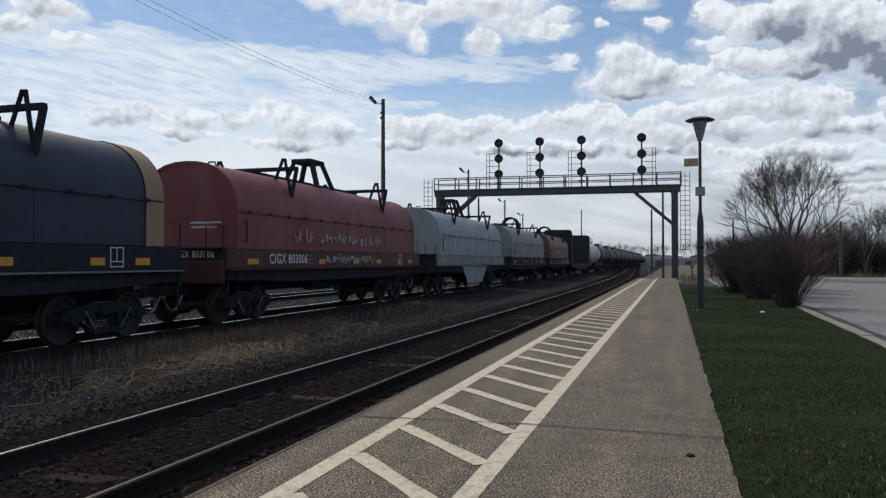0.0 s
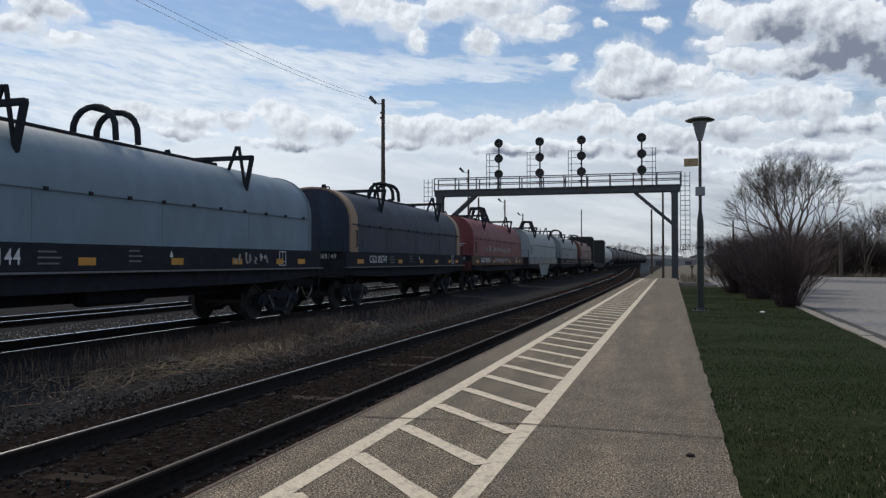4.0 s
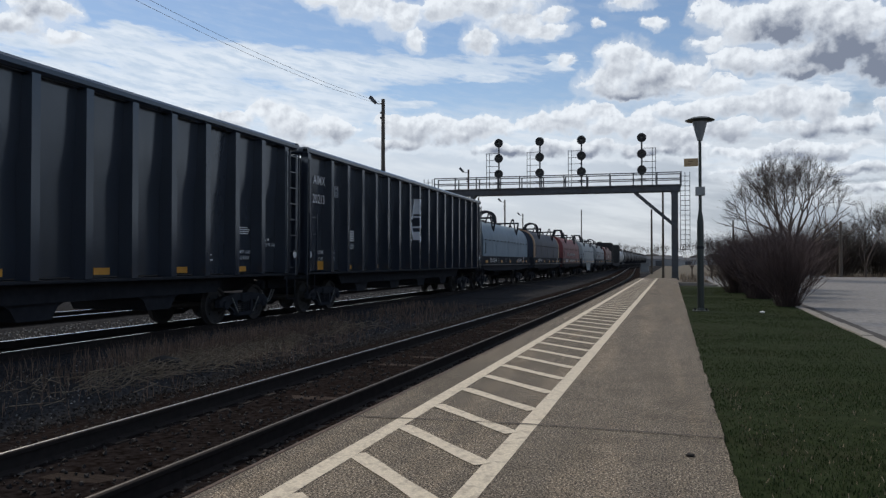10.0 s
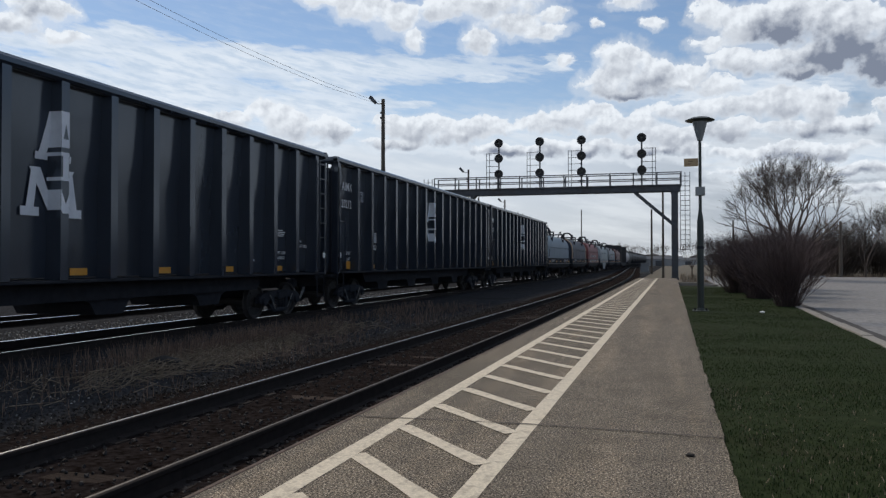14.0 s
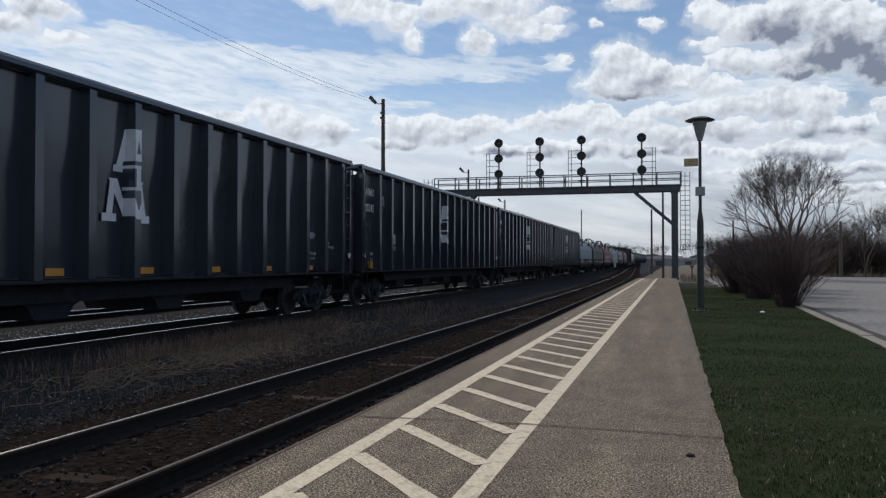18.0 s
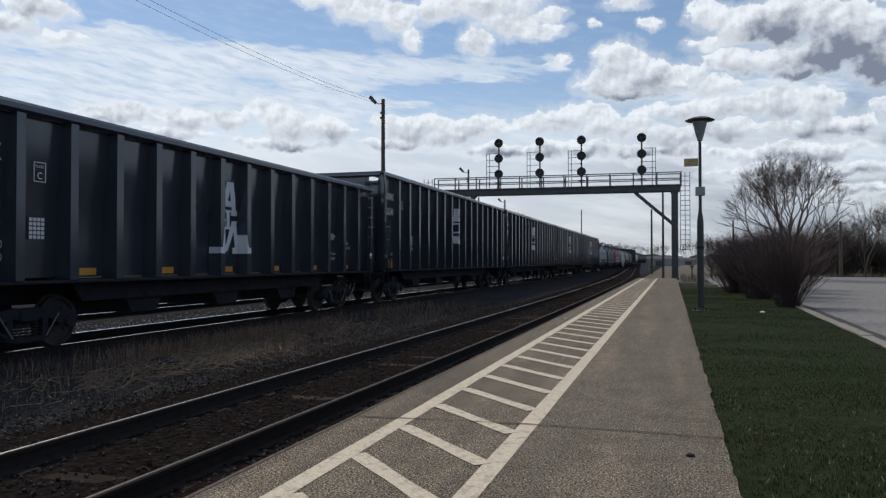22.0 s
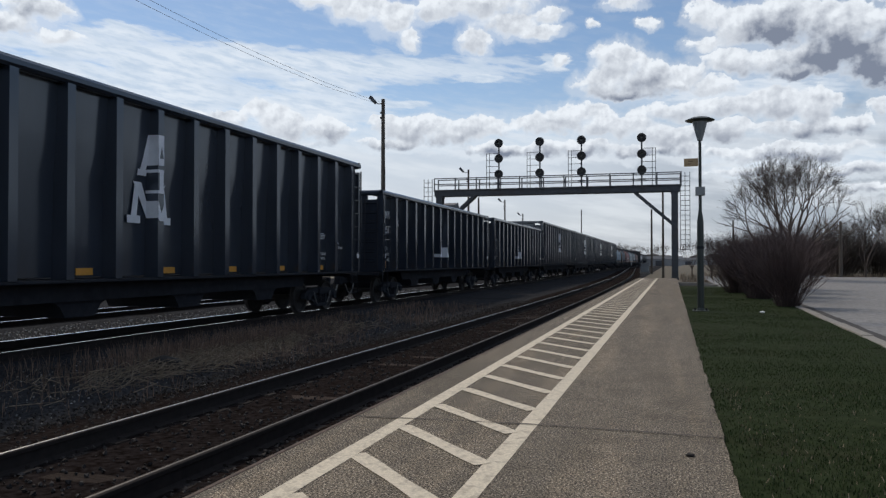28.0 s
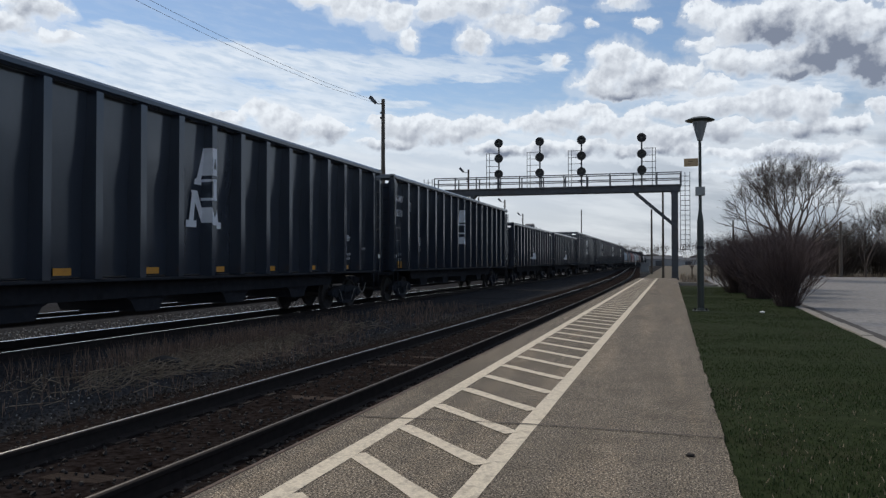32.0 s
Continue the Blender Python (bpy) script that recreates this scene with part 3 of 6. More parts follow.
stones("ballast_stones", 12000, lambda y, g: NEAR_X(y) + (g.uniform(-2.3, -0.9) if g.random() < 0.5 else g.uniform(0.85, 1.7) if g.random() < 0.6 else g.uniform(-0.9, 0.9)), 2.5, 32, -0.30, 0.010, 0.030, "grey crushed stones of the near track bed", 1)
stones("yard_stones", 9000, lambda y, g: g.uniform(-11.0, -6.2), 3.0, 30, -0.36, 0.010, 0.030, "loose stones scattered over the yard ground", 2)
# sparkle on the yard gravel and sun on the far ballast, by lighter stones
stones("pale_yard_stones", 2600, lambda y, g: g.uniform(-10.6, -5.6), 3.0, 24, -0.35, 0.006, 0.020, "scattered stones on the yard ground, glints put into their colour", 6, "sunlit_stone")
stones("far_track_stones", 6000, lambda y, g: g.uniform(-18.6, -12.6), 8, 45, -0.33, 0.015, 0.035, "stones between the yard tracks, sunlight put into their colour", 5, "sunlit_stone")


# ---- tracks ----
RAIL_PROF = ((-0.068, -0.172), (0.068, -0.172), (0.068, -0.160), (0.012, -0.142), (0.010, -0.048), (0.034, -0.036), (0.036, -0.006), (0.026, 0.0),
             (-0.026, 0.0), (-0.036, -0.006), (-0.034, -0.036), (-0.010, -0.048), (-0.012, -0.142), (-0.068, -0.160))


def rail(fx, off, ys, parent, bright):
    s, h = Shape(), Shape()
    n = len(RAIL_PROF)
    for y in ys:
        s.v += [(fx(y) + off + u, y, RAIL_Z + w) for u, w in RAIL_PROF]
        h.v += [(fx(y) + off + u, y, RAIL_Z + w) for u, w in (((-0.031, 0.001), (-0.016, 0.004), (0.016, 0.004), (0.031, 0.001)) if bright else ((-0.012, 0.001), (-0.006, 0.003), (0.006, 0.003), (0.012, 0.001)))]
    for j in range(len(ys) - 1):
        s.f += [(j * n + i, j * n + (i + 1) % n, (j + 1) * n + (i + 1) % n, (j + 1) * n + i) for i in range(n)]
        h.f += [(4 * j + i, 4 * j + i + 1, 4 * j + 5 + i, 4 * j + 4 + i) for i in range(3)]
    r = part("rail", s, M["rail"], parent)
    # near track: sky glint on the left rail only, put in by head colour
    part("running_surface", h, M["bright_head"] if bright else M["rail_head"] if off < 0 else M["glintless_head"], r, "narrow polished strip on the rail head, its glint set by colour")


def tie_mesh():
    s = Shape()
    s.box(-1.29, 1.29, -0.115, 0.115, -0.16, 0.0, 0.012)
    return s.mesh("tie")


TIE = tie_mesh()
PLATE = Shape().box(-0.18, 0.18, -0.10, 0.10, 0.0, 0.018, 0.004).box(-0.11, -0.085, -0.06, -0.03, 0.018, 0.045).box(0.085, 0.11, 0.03, 0.06, 0.018, 0.045).mesh("tie_plate")


def track(name, label, fx, y0, y1, ys, plates_to, ties_to):
    tr = thing(name, label, "railway track", kind="structure")
    for off in (-0.753, 0.753):
        rail(fx, off, ys, tr, name != "track_1")
    rng = random.Random(len(name))
    y = y0
    far = Shape()
    while y < y1:
        m = pose(fx(y) + rng.uniform(-0.04, 0.04), y, RAIL_Z - 0.172 - 0.004 + rng.uniform(-0.008, 0.004), 0, 0, rng.uniform(-1.2, 1.2))
        if y < ties_to:
            t = part("tie", TIE, M["tie"], tr, at=m)
            if -3 < y < plates_to:
                for off in (-0.753, 0.753):
                    part("tie_plate", PLATE, M["rail"], t, at=pose(off, 0, 0.0))
        else:
            far.add([m @ Vector(v.co) for v in TIE.vertices], [tuple(q.vertices) for q in TIE.polygons])
        y += 0.53
    if far.v:
        part("far_ties", far, M["tie"], tr, kind="stuff")
    return tr


track("track_1", "near main track with dark rails and weathered wooden ties", NEAR_X, -12, 238, span(-40, 100, 2) + span(103, 238, 3), 26, 120)
track("track_2", "freight track with polished rail heads on wooden ties", lambda y: TRAIN_X, -20, 420, span(-60, 420, 10), 0, 60)
track("track_3", "far yard track seen under the passing wagons", lambda y: THIRD_X, -10, 330, span(-60, 330, 10), 0, 50)

# ---- platform ----
P0, P1, PL, PR = -30.0, 66.5, -2.735, 0.39


def platform():
    s = Shape()
    rng = random.Random(4)
    ys = span(P0, 2.8, 1.0) + span(3.0, P1, 0.12)
    xs = span(PL, PR, 0.4)
    for y in ys:
        wob = 0.028 * noise.fractal(Vector((y * 1.7, 0.3, 2)), 0.6, 2.1, 5)
        for i, x in enumerate(xs):
            s.v.append((x + (wob if i == len(xs) - 1 else 0), y, 0.0))
    n = len(xs)
    s.f = [(j * n + i, j * n + i + 1, (j + 1) * n + i + 1, (j + 1) * n + i) for j in range(len(ys) - 1) for i in range(n - 1)]
    pv = thing("platform", "long grey asphalt station platform with worn surface", "platform", kind="structure")
    part("surface", s, M["asphalt"], pv, smooth=1.0)
    part("slab", Shape().box(PL, PR - 0.06, P0, P1, -0.45, -0.02), M["concrete"], pv)
    part("edge_strip", Shape().box(PL - 0.045, PL - 0.003, P0, P1, -0.12, 0.004, 0.006), M["edge_rust"], pv, "rust-red steel strip along the platform edge")
    # transverse joints
    for y in (-4.0, 6.38):
        j = Shape()
        xx = span(PL, PR, 0.12)
        c = [y + 0.03 * noise.noise(Vector((x * 2.1, y, 5))) + 0.10 * math.sin(math.pi * (x - PL) / 3.6) for x in xx]
        for x, q in zip(xx, c):
            w = 0.010 + 0.006 * noise.noise(Vector((x * 5, y, 9)))
            j.v += [(x, q - w, 0.009), (x, q + w, 0.009)]
        j.f = [(2 * i, 2 * i + 2, 2 * i + 3, 2 * i + 1) for i in range(len(xx) - 1)]
        part("joint", j, M["crack"], pv)
    # painted safety lines
    for x in (-2.27, -1.18):
        l = Shape()
        yy = span(P0 + 0.2, 65.0, 0.4)
        for y in yy:
            w = 0.075 + 0.006 * noise.noise(Vector((x, y * 2.2, 3)))
            l.v += [(x - w, y, 0.004), (x + w, y, 0.004)]
        l.f = [(2 * i, 2 * i + 1, 2 * i + 3, 2 * i + 2) for i in range(len(yy) - 1)]
        part("painted_line", l, M["line"], pv, "cream painted safety line")
    bar = Shape()
    for i in range(9):
        u = i / 8
        w = 0.07 + 0.006 * math.sin(9 * u)
        bar.v += [(0.945 * u - w * 0.7, -1.0 * u - w * 0.7, 0.0), (0.945 * u + w * 0.7, -1.0 * u + w * 0.7, 0.0)]
    bar.f = [(2 * i, 2 * i + 1, 2 * i + 3, 2 * i + 2) for i in range(8)]
    bm_ = bar.mesh("diagonal_bar")
    y = 6.12 - 0.993 * 24
    while y < 64:
        part("diagonal_bar", bm_, M["line"], pv, at=pose(-2.195, y, 0.0065))
        y += 0.993
    return pv


platform()

# ---- the freight train: every car stands with its middle at x = 0, forward is +x, z = 0 on the rail ----
WHEELSETS = []
WHEEL_R = 0.46


def wheel_shape():
    prof = [(0.10, -0.075), (0.12, -0.075), (0.13, -0.03), (0.33, -0.012), (0.39, -0.06), (0.485, -0.06), (0.487, -0.035), (0.465, -0.025), (0.455, 0.07), (0.40, 0.072),
            (0.37, 0.02), (0.16, 0.0), (0.13, 0.07), (0.09, 0.075)]
    return prof


def build_wheelset_meshes():
    w = Shape()
    for side in (-1, 1):
        w.lathe([(r, side * (0.753 + h)) for r, h in wheel_shape()], 24, axis=1)
    w.cyl((0, -1.02, 0), (0, 1.02, 0), 0.075, n=10)
    for k in range(4):   # casting marks and cap bolts make the turning visible
        a = k * math.pi / 2
        for side in (-1, 1):
            w.cyl((0.28 * math.cos(a), side * 0.76, 0.28 * math.sin(a)), (0.28 * math.cos(a), side * 0.795, 0.28 * math.sin(a)), 0.035, n=6)
    return w.mesh("wheelset", 0.6)


WHEELSET = build_wheelset_meshes()


def side_frame_shape():
    f = Shape()
    y0, y1 = -1.07, -0.93
    top = [(-1.12, 0.56), (-0.95, 0.66), (-0.35, 0.74), (0.35, 0.74), (0.95, 0.66), (1.12, 0.56), (1.12, 0.42), (0.72, 0.42), (0.42, 0.56),
           (-0.42, 0.56), (-0.72, 0.42), (-1.12, 0.42)]
    f.prism(top, y0, y1, 1)
    for q in (-1, 1):
        f.prism([(q * 0.75, 0.45), (q * 0.88, 0.52), (q * 0.40, 0.22), (q * 0.30, 0.16), (q * 0.24, 0.24)], y0, y1, 1)
        f.prism([(q * 0.30, 0.20), (q * 0.46, 0.20), (q * 0.42, 0.60), (q * 0.32, 0.60)], y0 + 0.01, y1 - 0.01, 1)
    f.box(-0.34, 0.34, y0, y1, 0.15, 0.25, 0.02)
    return f


SIDE_FRAME = side_frame_shape().mesh("side_frame", 0.5)
BOLSTER = Shape().box(-0.20, 0.20, -1.12, 1.12, 0.50, 0.72, 0.03).cyl((0, 0, 0.7), (0, 0, 0.80), 0.2, n=12).mesh("truck")
SPRING = Shape()
for k_ in range(5):
    SPRING.cyl((0, -1.0, 0.255 + k_ * 0.05), (0, -1.0, 0.28 + k_ * 0.05), 0.07, n=8)
SPRING = SPRING.mesh("spring", 0.6)
CAP = Shape().cyl((0, -1.07, 0), (0, -1.13, 0), 0.12, 0.10, n=10).mesh("bearing_cap", 0.6)
ROD = Shape().bar((-0.62, -1.1, 0.62), (-0.35, -1.1, 0.25), 0.022).mesh("brake_rod")


def truck(car, x, turning=True):
    """A four-wheel truck: its bolster is a part of the car, frames, springs, caps and wheelsets are parts of the truck."""
    t = part("truck", BOLSTER, M["under"], car, at=pose(x, 0, 0))
    for turn_ in (0, 180):
        part("side_frame", SIDE_FRAME, M["under"], t, at=pose(0, 0, 0, 0, 0, turn_))
        if turning:
            for dx in (-0.18, 0.0, 0.18):
                part("spring", SPRING, M["under"], t, at=pose(0, 0, 0, 0, 0, turn_) @ pose(dx, 0, 0))
        for dx in (-0.89, 0.89):
            part("bearing_cap", CAP, M["under"], t, at=pose(0, 0, 0, 0, 0, turn_) @ pose(dx, 0, WHEEL_R))
    if turning:
        part("brake_rod", ROD, M["grate"], t)
        part("brake_rod", ROD, M["grate"], t, at=Matrix.Diagonal((-1, 1, 1, 1)))
    for dx in (-0.89, 0.89):
        w = part("wheelset", WHEELSET, M["wheel"], t, at=pose(dx, 0, WHEEL_R))
        if turning:
            WHEELSETS.append((w, dx))
    return t


def coupler(car, x, s):
    c = Shape().box(min(x, x + s * 0.55), max(x, x + s * 0.55), -0.09, 0.09, 0.76, 0.94, 0.02)
    c.box(min(x + s * 0.45, x + s * 0.68), max(x + s * 0.45, x + s * 0.68), -0.15, 0.15, 0.70, 1.0, 0.04)
    hose = [(x + s * (0.05 + 0.09 * k), -0.35, 0.72 - 0.34 * math.sin(math.pi * k / 8) * (1 if k < 8 else 1)) for k in range(9)]
    part("coupler", c, M["under"], car)
    part("brake_hose", Shape().pipe(hose, 0.022, 5), M["grate"], car)


def ladder(car, x0, x1, y, z0, z1, n, along="x"):
    s = Shape()
    for k in range(n):
        z = z0 + (z1 - z0) * k / max(1, n - 1)
        if along == "x":
            s.bar((x0, y, z), (x1, y, z), 0.026)
        else:
            s.bar((y, x0, z), (y, x1, z), 0.026)
    for q in (x0, x1):
        a, b = ((q, y, z0 - 0.12), (q, y, z1 + 0.12)) if along == "x" else ((y, q, z0 - 0.12), (y, q, z1 + 0.12))
        s.bar(a, b, 0.045, 0.02)
    return part("ladder", s, M["under"] if along != "x" else M["black_car"], car)


SIDE = lambda x, z, y: Matrix.Translation((x, y, z)) @ Matrix.Rotation(radians(90), 4, "X")


BAR_MESH = {}


def bars(car, x, y, z, rows, w, h, gap, mat_=None, name="stencil_bar"):
    """Small illegible stencil lines on the camera side."""
    for k in range(rows):
        ww = round(w * (0.7 + 0.3 * ((k * 37 + 11) % 10) / 10), 3)
        if (ww, h) not in BAR_MESH:
            BAR_MESH[ww, h] = Shape().add([(0, 0, 0), (ww, 0, 0), (ww, 0, h), (0, 0, h)], [(0, 1, 2, 3)]).mesh(name)
        part(name, BAR_MESH[ww, h], mat_ or M["white"], car, at=pose(x, y, z - k * gap))


def plate_xz(car, name, x0, x1, z0, z1, y, material, label=""):
    return part(name, Shape().box(x0, x1, y - 0.006, y + 0.004, z0, z1), material, car, label)


def clipped(poly, axis, lim, sign):
    """The part of a convex outline on one side of a line."""
    res = []
    for p, q in zip(poly, poly[1:] + poly[:1]):
        a, b = sign * (p[axis] - lim), sign * (q[axis] - lim)
        if a >= 0:
            res.append(p)
        if a * b < 0:
            k = a / (a - b)
            res.append((p[0] + (q[0] - p[0]) * k, p[1] + (q[1] - p[1]) * k))
    return res


def mirrored(poly):
    return [(-u, w) for u, w in poly][::-1]


WEDGE_CHEEK = [(-0.195, 0.88), (-0.27, 0.735), (-0.06, 0.735), (0.0, 0.88)]
WEDGE_LEG = [(-0.30, 0.66), (-0.34, 0.60), (-0.16, 0.60), (-0.13, 0.66)]
WEDGE_FOOT = [(-0.40, 0.605), (-0.40, 0.535), (-0.13, 0.535), (-0.13, 0.605)]
ZIG_LEG = [(-0.45, 0.46), (-0.57, 0.07), (-0.40, 0.07), (-0.31, 0.46)]
ZIG_FOOT = [(-0.68, 0.085), (-0.68, 0.0), (-0.29, 0.0), (-0.29, 0.085)]
ZIG_SLANT = [(-0.50, 0.46), (-0.07, 0.03), (0.07, 0.03), (-0.26, 0.46)]
EMBLEM = (
    ("emblem_wedge", ([(-0.14, 1.0), (-0.195, 0.88), (0.195, 0.88), (0.14, 1.0)], WEDGE_CHEEK, mirrored(WEDGE_CHEEK), [(-0.27, 0.735), (-0.31, 0.655), (0.31, 0.655), (0.27, 0.735)],
                      WEDGE_LEG, mirrored(WEDGE_LEG), WEDGE_FOOT, mirrored(WEDGE_FOOT))),
    ("emblem_stem", ([(-0.065, 0.58), (-0.065, 0.37), (0.065, 0.37), (0.065, 0.58)], [(-0.13, 0.61), (-0.13, 0.575), (0.13, 0.575), (0.13, 0.61)],
                     [(-0.13, 0.375), (-0.13, 0.34), (0.13, 0.34), (0.13, 0.375)])),
    ("emblem_zigzag", (ZIG_LEG, mirrored(ZIG_LEG), ZIG_FOOT, mirrored(ZIG_FOOT), ZIG_SLANT, mirrored(ZIG_SLANT))),
)


def emblem(car, x, lean, z0, z1, posts, half, out, depth_at, bends):
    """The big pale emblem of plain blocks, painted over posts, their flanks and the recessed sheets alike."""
    for name, blocks in EMBLEM:
        sh = Shape()

        def lay(poly, depth):
            if len(poly) > 2:
                sh.add([(u, -depth(w), w) for u, w in poly], [tuple(range(len(poly)))])

        for k, block in enumerate(blocks):
            lift = 0.004 + 0.0006 * k
            poly = [(x + (0 if name == "emblem_zigzag" else lean) + u, z0 + w * (z1 - z0)) for u, w in block]
            for a, b in zip(posts, posts[1:]):
                lay(clipped(clipped(poly, 0, a - half, 1), 0, a + half, -1), lambda z: out + lift)
                bay = clipped(clipped(poly, 0, a + half, 1), 0, b - half, -1)
                for lo, hi in zip((-9.0,) + bends, bends + (9.0,)):
                    lay(clipped(clipped(bay, 1, lo, 1), 1, hi, -1) if bay else [], lambda z: depth_at(z) + lift)
                # the flank of the next post
                cut = sorted(p[1] + (q[1] - p[1]) * (b - half - p[0]) / (q[0] - p[0]) for p, q in zip(poly, poly[1:] + poly[:1]) if (p[0] - b + half) * (q[0] - b + half) < 0)
                if len(cut) == 2:
                    xf = b - half - lift
                    zs = [cut[0]] + [z for z in bends if cut[0] < z < cut[1]] + [cut[1]]
                    for za, zc in zip(zs, zs[1:]):
                        sh.add([(xf, -depth_at(za), za), (xf, -out - 0.004, za), (xf, -out - 0.004, zc), (xf, -depth_at(zc), zc)], [(0, 1, 2, 3)])
        part(name, sh, M["logo"], car, "pale grey block of the large emblem")


def hopper(L, H, number, bays, group="black hopper wagons", heap=False):
    """Open-top hopper: ribbed sides, rolled top rail, sloped ends, chutes, two trucks."""
    car = thing("hopper_wagon", ("tall" if H > 4.5 else "lower") + " black open-top steel hopper wagon with ribbed sides and white stencils", "freight wagon", group)
    hx = L / 2
    zb = 1.25
    zt = H - 0.20
    zm = zb + (zt - zb) * 0.52
    zk = zm + 0.35 * (zt - zm)
    yo = 1.50                      # outer face of the posts
    up, dn = yo - 0.21, yo - 0.31  # panel depth at the top and lower down
    def sheet_at(z):
        """How far out the side sheet stands at height z."""
        if z <= zm:
            return dn + 0.018
        return dn + 0.06 * (z - zm) / (zk - zm) if z < zk else dn + 0.06 + (up - dn - 0.06) * (z - zk) / (zt - zk)

    # side sheets, leaning in below the top rail; each bay is one panel
    back, front = (1.45, 1.21) if H < 4.5 else (1.69, 0.66)
    xs = [-hx + 0.12, -hx + back]
    pitch = (hx - front - xs[1]) / (bays - 2)
    xs += [xs[1] + pitch * (k + 1) for k in range(bays - 2)] + [hx - 0.05]
    for s in (-1, 1):
        for k in range(bays):
            x0, x1 = xs[k], xs[k + 1]
            p = Shape()
            dent = 0.02 * noise.noise(Vector((x0 * 3.1, H * 7, s)))
            rows = [(zb, dn - 0.008), (zb + 0.6, dn), (zm, dn - dent), (zm + 0.35 * (zt - zm), dn + 0.06), (zt, up)]
            for z, y in rows:
                p.v += [(x0, s * y, z), ((x0 + x1) / 2, s * (y - 0.012), z), (x1, s * y, z)]
            p.f = [(3 * j + i, 3 * j + i + 1, 3 * j + 4 + i, 3 * j + 3 + i) for j in range(4) for i in (0, 1)]
            if s > 0:
                p.f = [q[::-1] for q in p.f]
            part("side_panel", p, M["black_car"], car, smooth=0.9)
    post = Shape()
    pw = 0.09
    pf = [(-yo, zb - 0.04), (-yo, zt), (-up + 0.02, zt), (-dn + 0.03, zm), (-dn + 0.03, zb - 0.04)]
    post.prism(pf, -pw, pw, 0)
    pm = post.mesh("side_post")
    for x in xs[:-1]:
        part("side_post", pm, M["black_car"], car, at=pose(x, 0, 0))
        part("side_post", pm, M["black_car"], car, at=pose(x, 0, 0, 0, 0, 180))
    # top rail all round
    tp = [(0.0, 0.0), (0.10, 0.0), (0.15, 0.05), (0.15, 0.13), (0.10, 0.19), (0.0, 0.19)]
    for s in (-1, 1):
        part("top_rail", Shape().prism([(s * (1.36 + u), H - 0.20 + w) for u, w in tp], -hx - 0.05, hx + 0.05, 0), M["black_car"], car)
        part("end_rail", Shape().prism([(s * (hx - 0.10 + u), H - 0.20 + w) for u, w in tp], -1.5, 1.5, 1), M["black_car"], car)
        part("side_sill", Shape().box(-hx + 0.1, hx - 0.1, *sorted((s * 0.98, s * (yo - 0.02))), zb - 0.10, zb - 0.045, 0.01), M["under"], car)
        part("top_plate", Shape().box(-hx + 0.02, hx - 0.02, *sorted((s * 1.10, s * 1.40)), H - 0.215, H - 0.19), M["black_car"], car)
        part("skirt", Shape().prism([(-hx + 3.0, zb - 0.1), (hx - 3.0, zb - 0.1), (hx - 3.3, 0.80), (-hx + 3.3, 0.80)], *sorted((s * 0.98, s * 1.06)), 1), M["under"], car)
        # upright end wall with horizontal stiffeners, and its sloped sheet inside
        part("end_wall", Shape().box(*sorted((s * (hx - 0.10), s * (hx - 0.16))), -1.36, 1.36, zb - 0.1, H - 0.34).box(*sorted((s * (hx - 0.10), s * (hx - 0.16))), -0.85, 0.85, H - 0.335, H - 0.19), M["black_car"], car)
        for k in range(7):
            z = zb + 0.30 + k * (H - zb - 0.75) / 6
            part("end_stiffener", Shape().prism([(s * (hx - 0.11), z - 0.06), (s * (hx - 0.02), z - 0.035), (s * (hx - 0.02), z + 0.035), (s * (hx - 0.11), z + 0.06)], -1.33, 1.33, 1), M["black_car"], car)
        part("slope_sheet", Shape().prism([(s * (hx - 0.2), H - 0.5), (s * (hx - 0.3), H - 0.5), (s * (hx - 2.9), zb - 0.1), (s * (hx - 2.8), zb - 0.1)], -1.12, 1.12, 1), M["under"], car)
        for q in (-1, 1):
            part("corner_post", Shape().box(*sorted((s * (hx - 0.02), s * (hx - 0.14))), *sorted((q * yo, q * (yo - 0.14))), zb - 0.1, H - 0.33, 0.01), M["black_car"], car)
        part("end_platform", Shape().box(*sorted((s * (hx - 0.5), s * (hx + 0.12))), -1.35, 1.35, zb - 0.22, zb - 0.12, 0.01), M["under"], car)
    # floor, chutes and centre sill
    part("floor_sheet", Shape().box(-hx + 2.4, hx - 2.4, -1.1, 1.1, zb - 0.08, zb - 0.02), M["under"], car)
    part("centre_sill", Shape().box(-hx + 0.1, hx - 0.1, -0.18, 0.18, 0.74, 1.10, 0.01), M["under"], car)
    n = 4 if bays > 15 else 3
    a = hx - 3.6
    for k in range(n):
        x0, x1 = -a + 2 * a * k / n, -a + 2 * a * (k + 1) / n
        m_ = (x0 + x1) / 2
        part("discharge_chute", Shape().prism([(x0 + 0.15, zb - 0.05), (x1 - 0.15, zb - 0.05), (m_ + 0.52, 0.72), (m_ + 0.38, 0.50), (m_ - 0.38, 0.50), (m_ - 0.52, 0.72)], -0.95, 0.95, 1), M["under"], car)
    # ladders, reflectors, stencils
    ladder(car, hx - 0.60, hx - 0.06, -yo - 0.05, zb + 0.12, H - 0.42, 8)
    ladder(car, -hx + 0.03, -hx + (0.48 if H > 4.5 else 0.60), -yo - 0.05, zb + 0.12, zb + 1.55, 4)
    ladder(car, -1.3, -0.8, -hx - 0.06, zb + 0.1, H - 0.45, 8, "y")
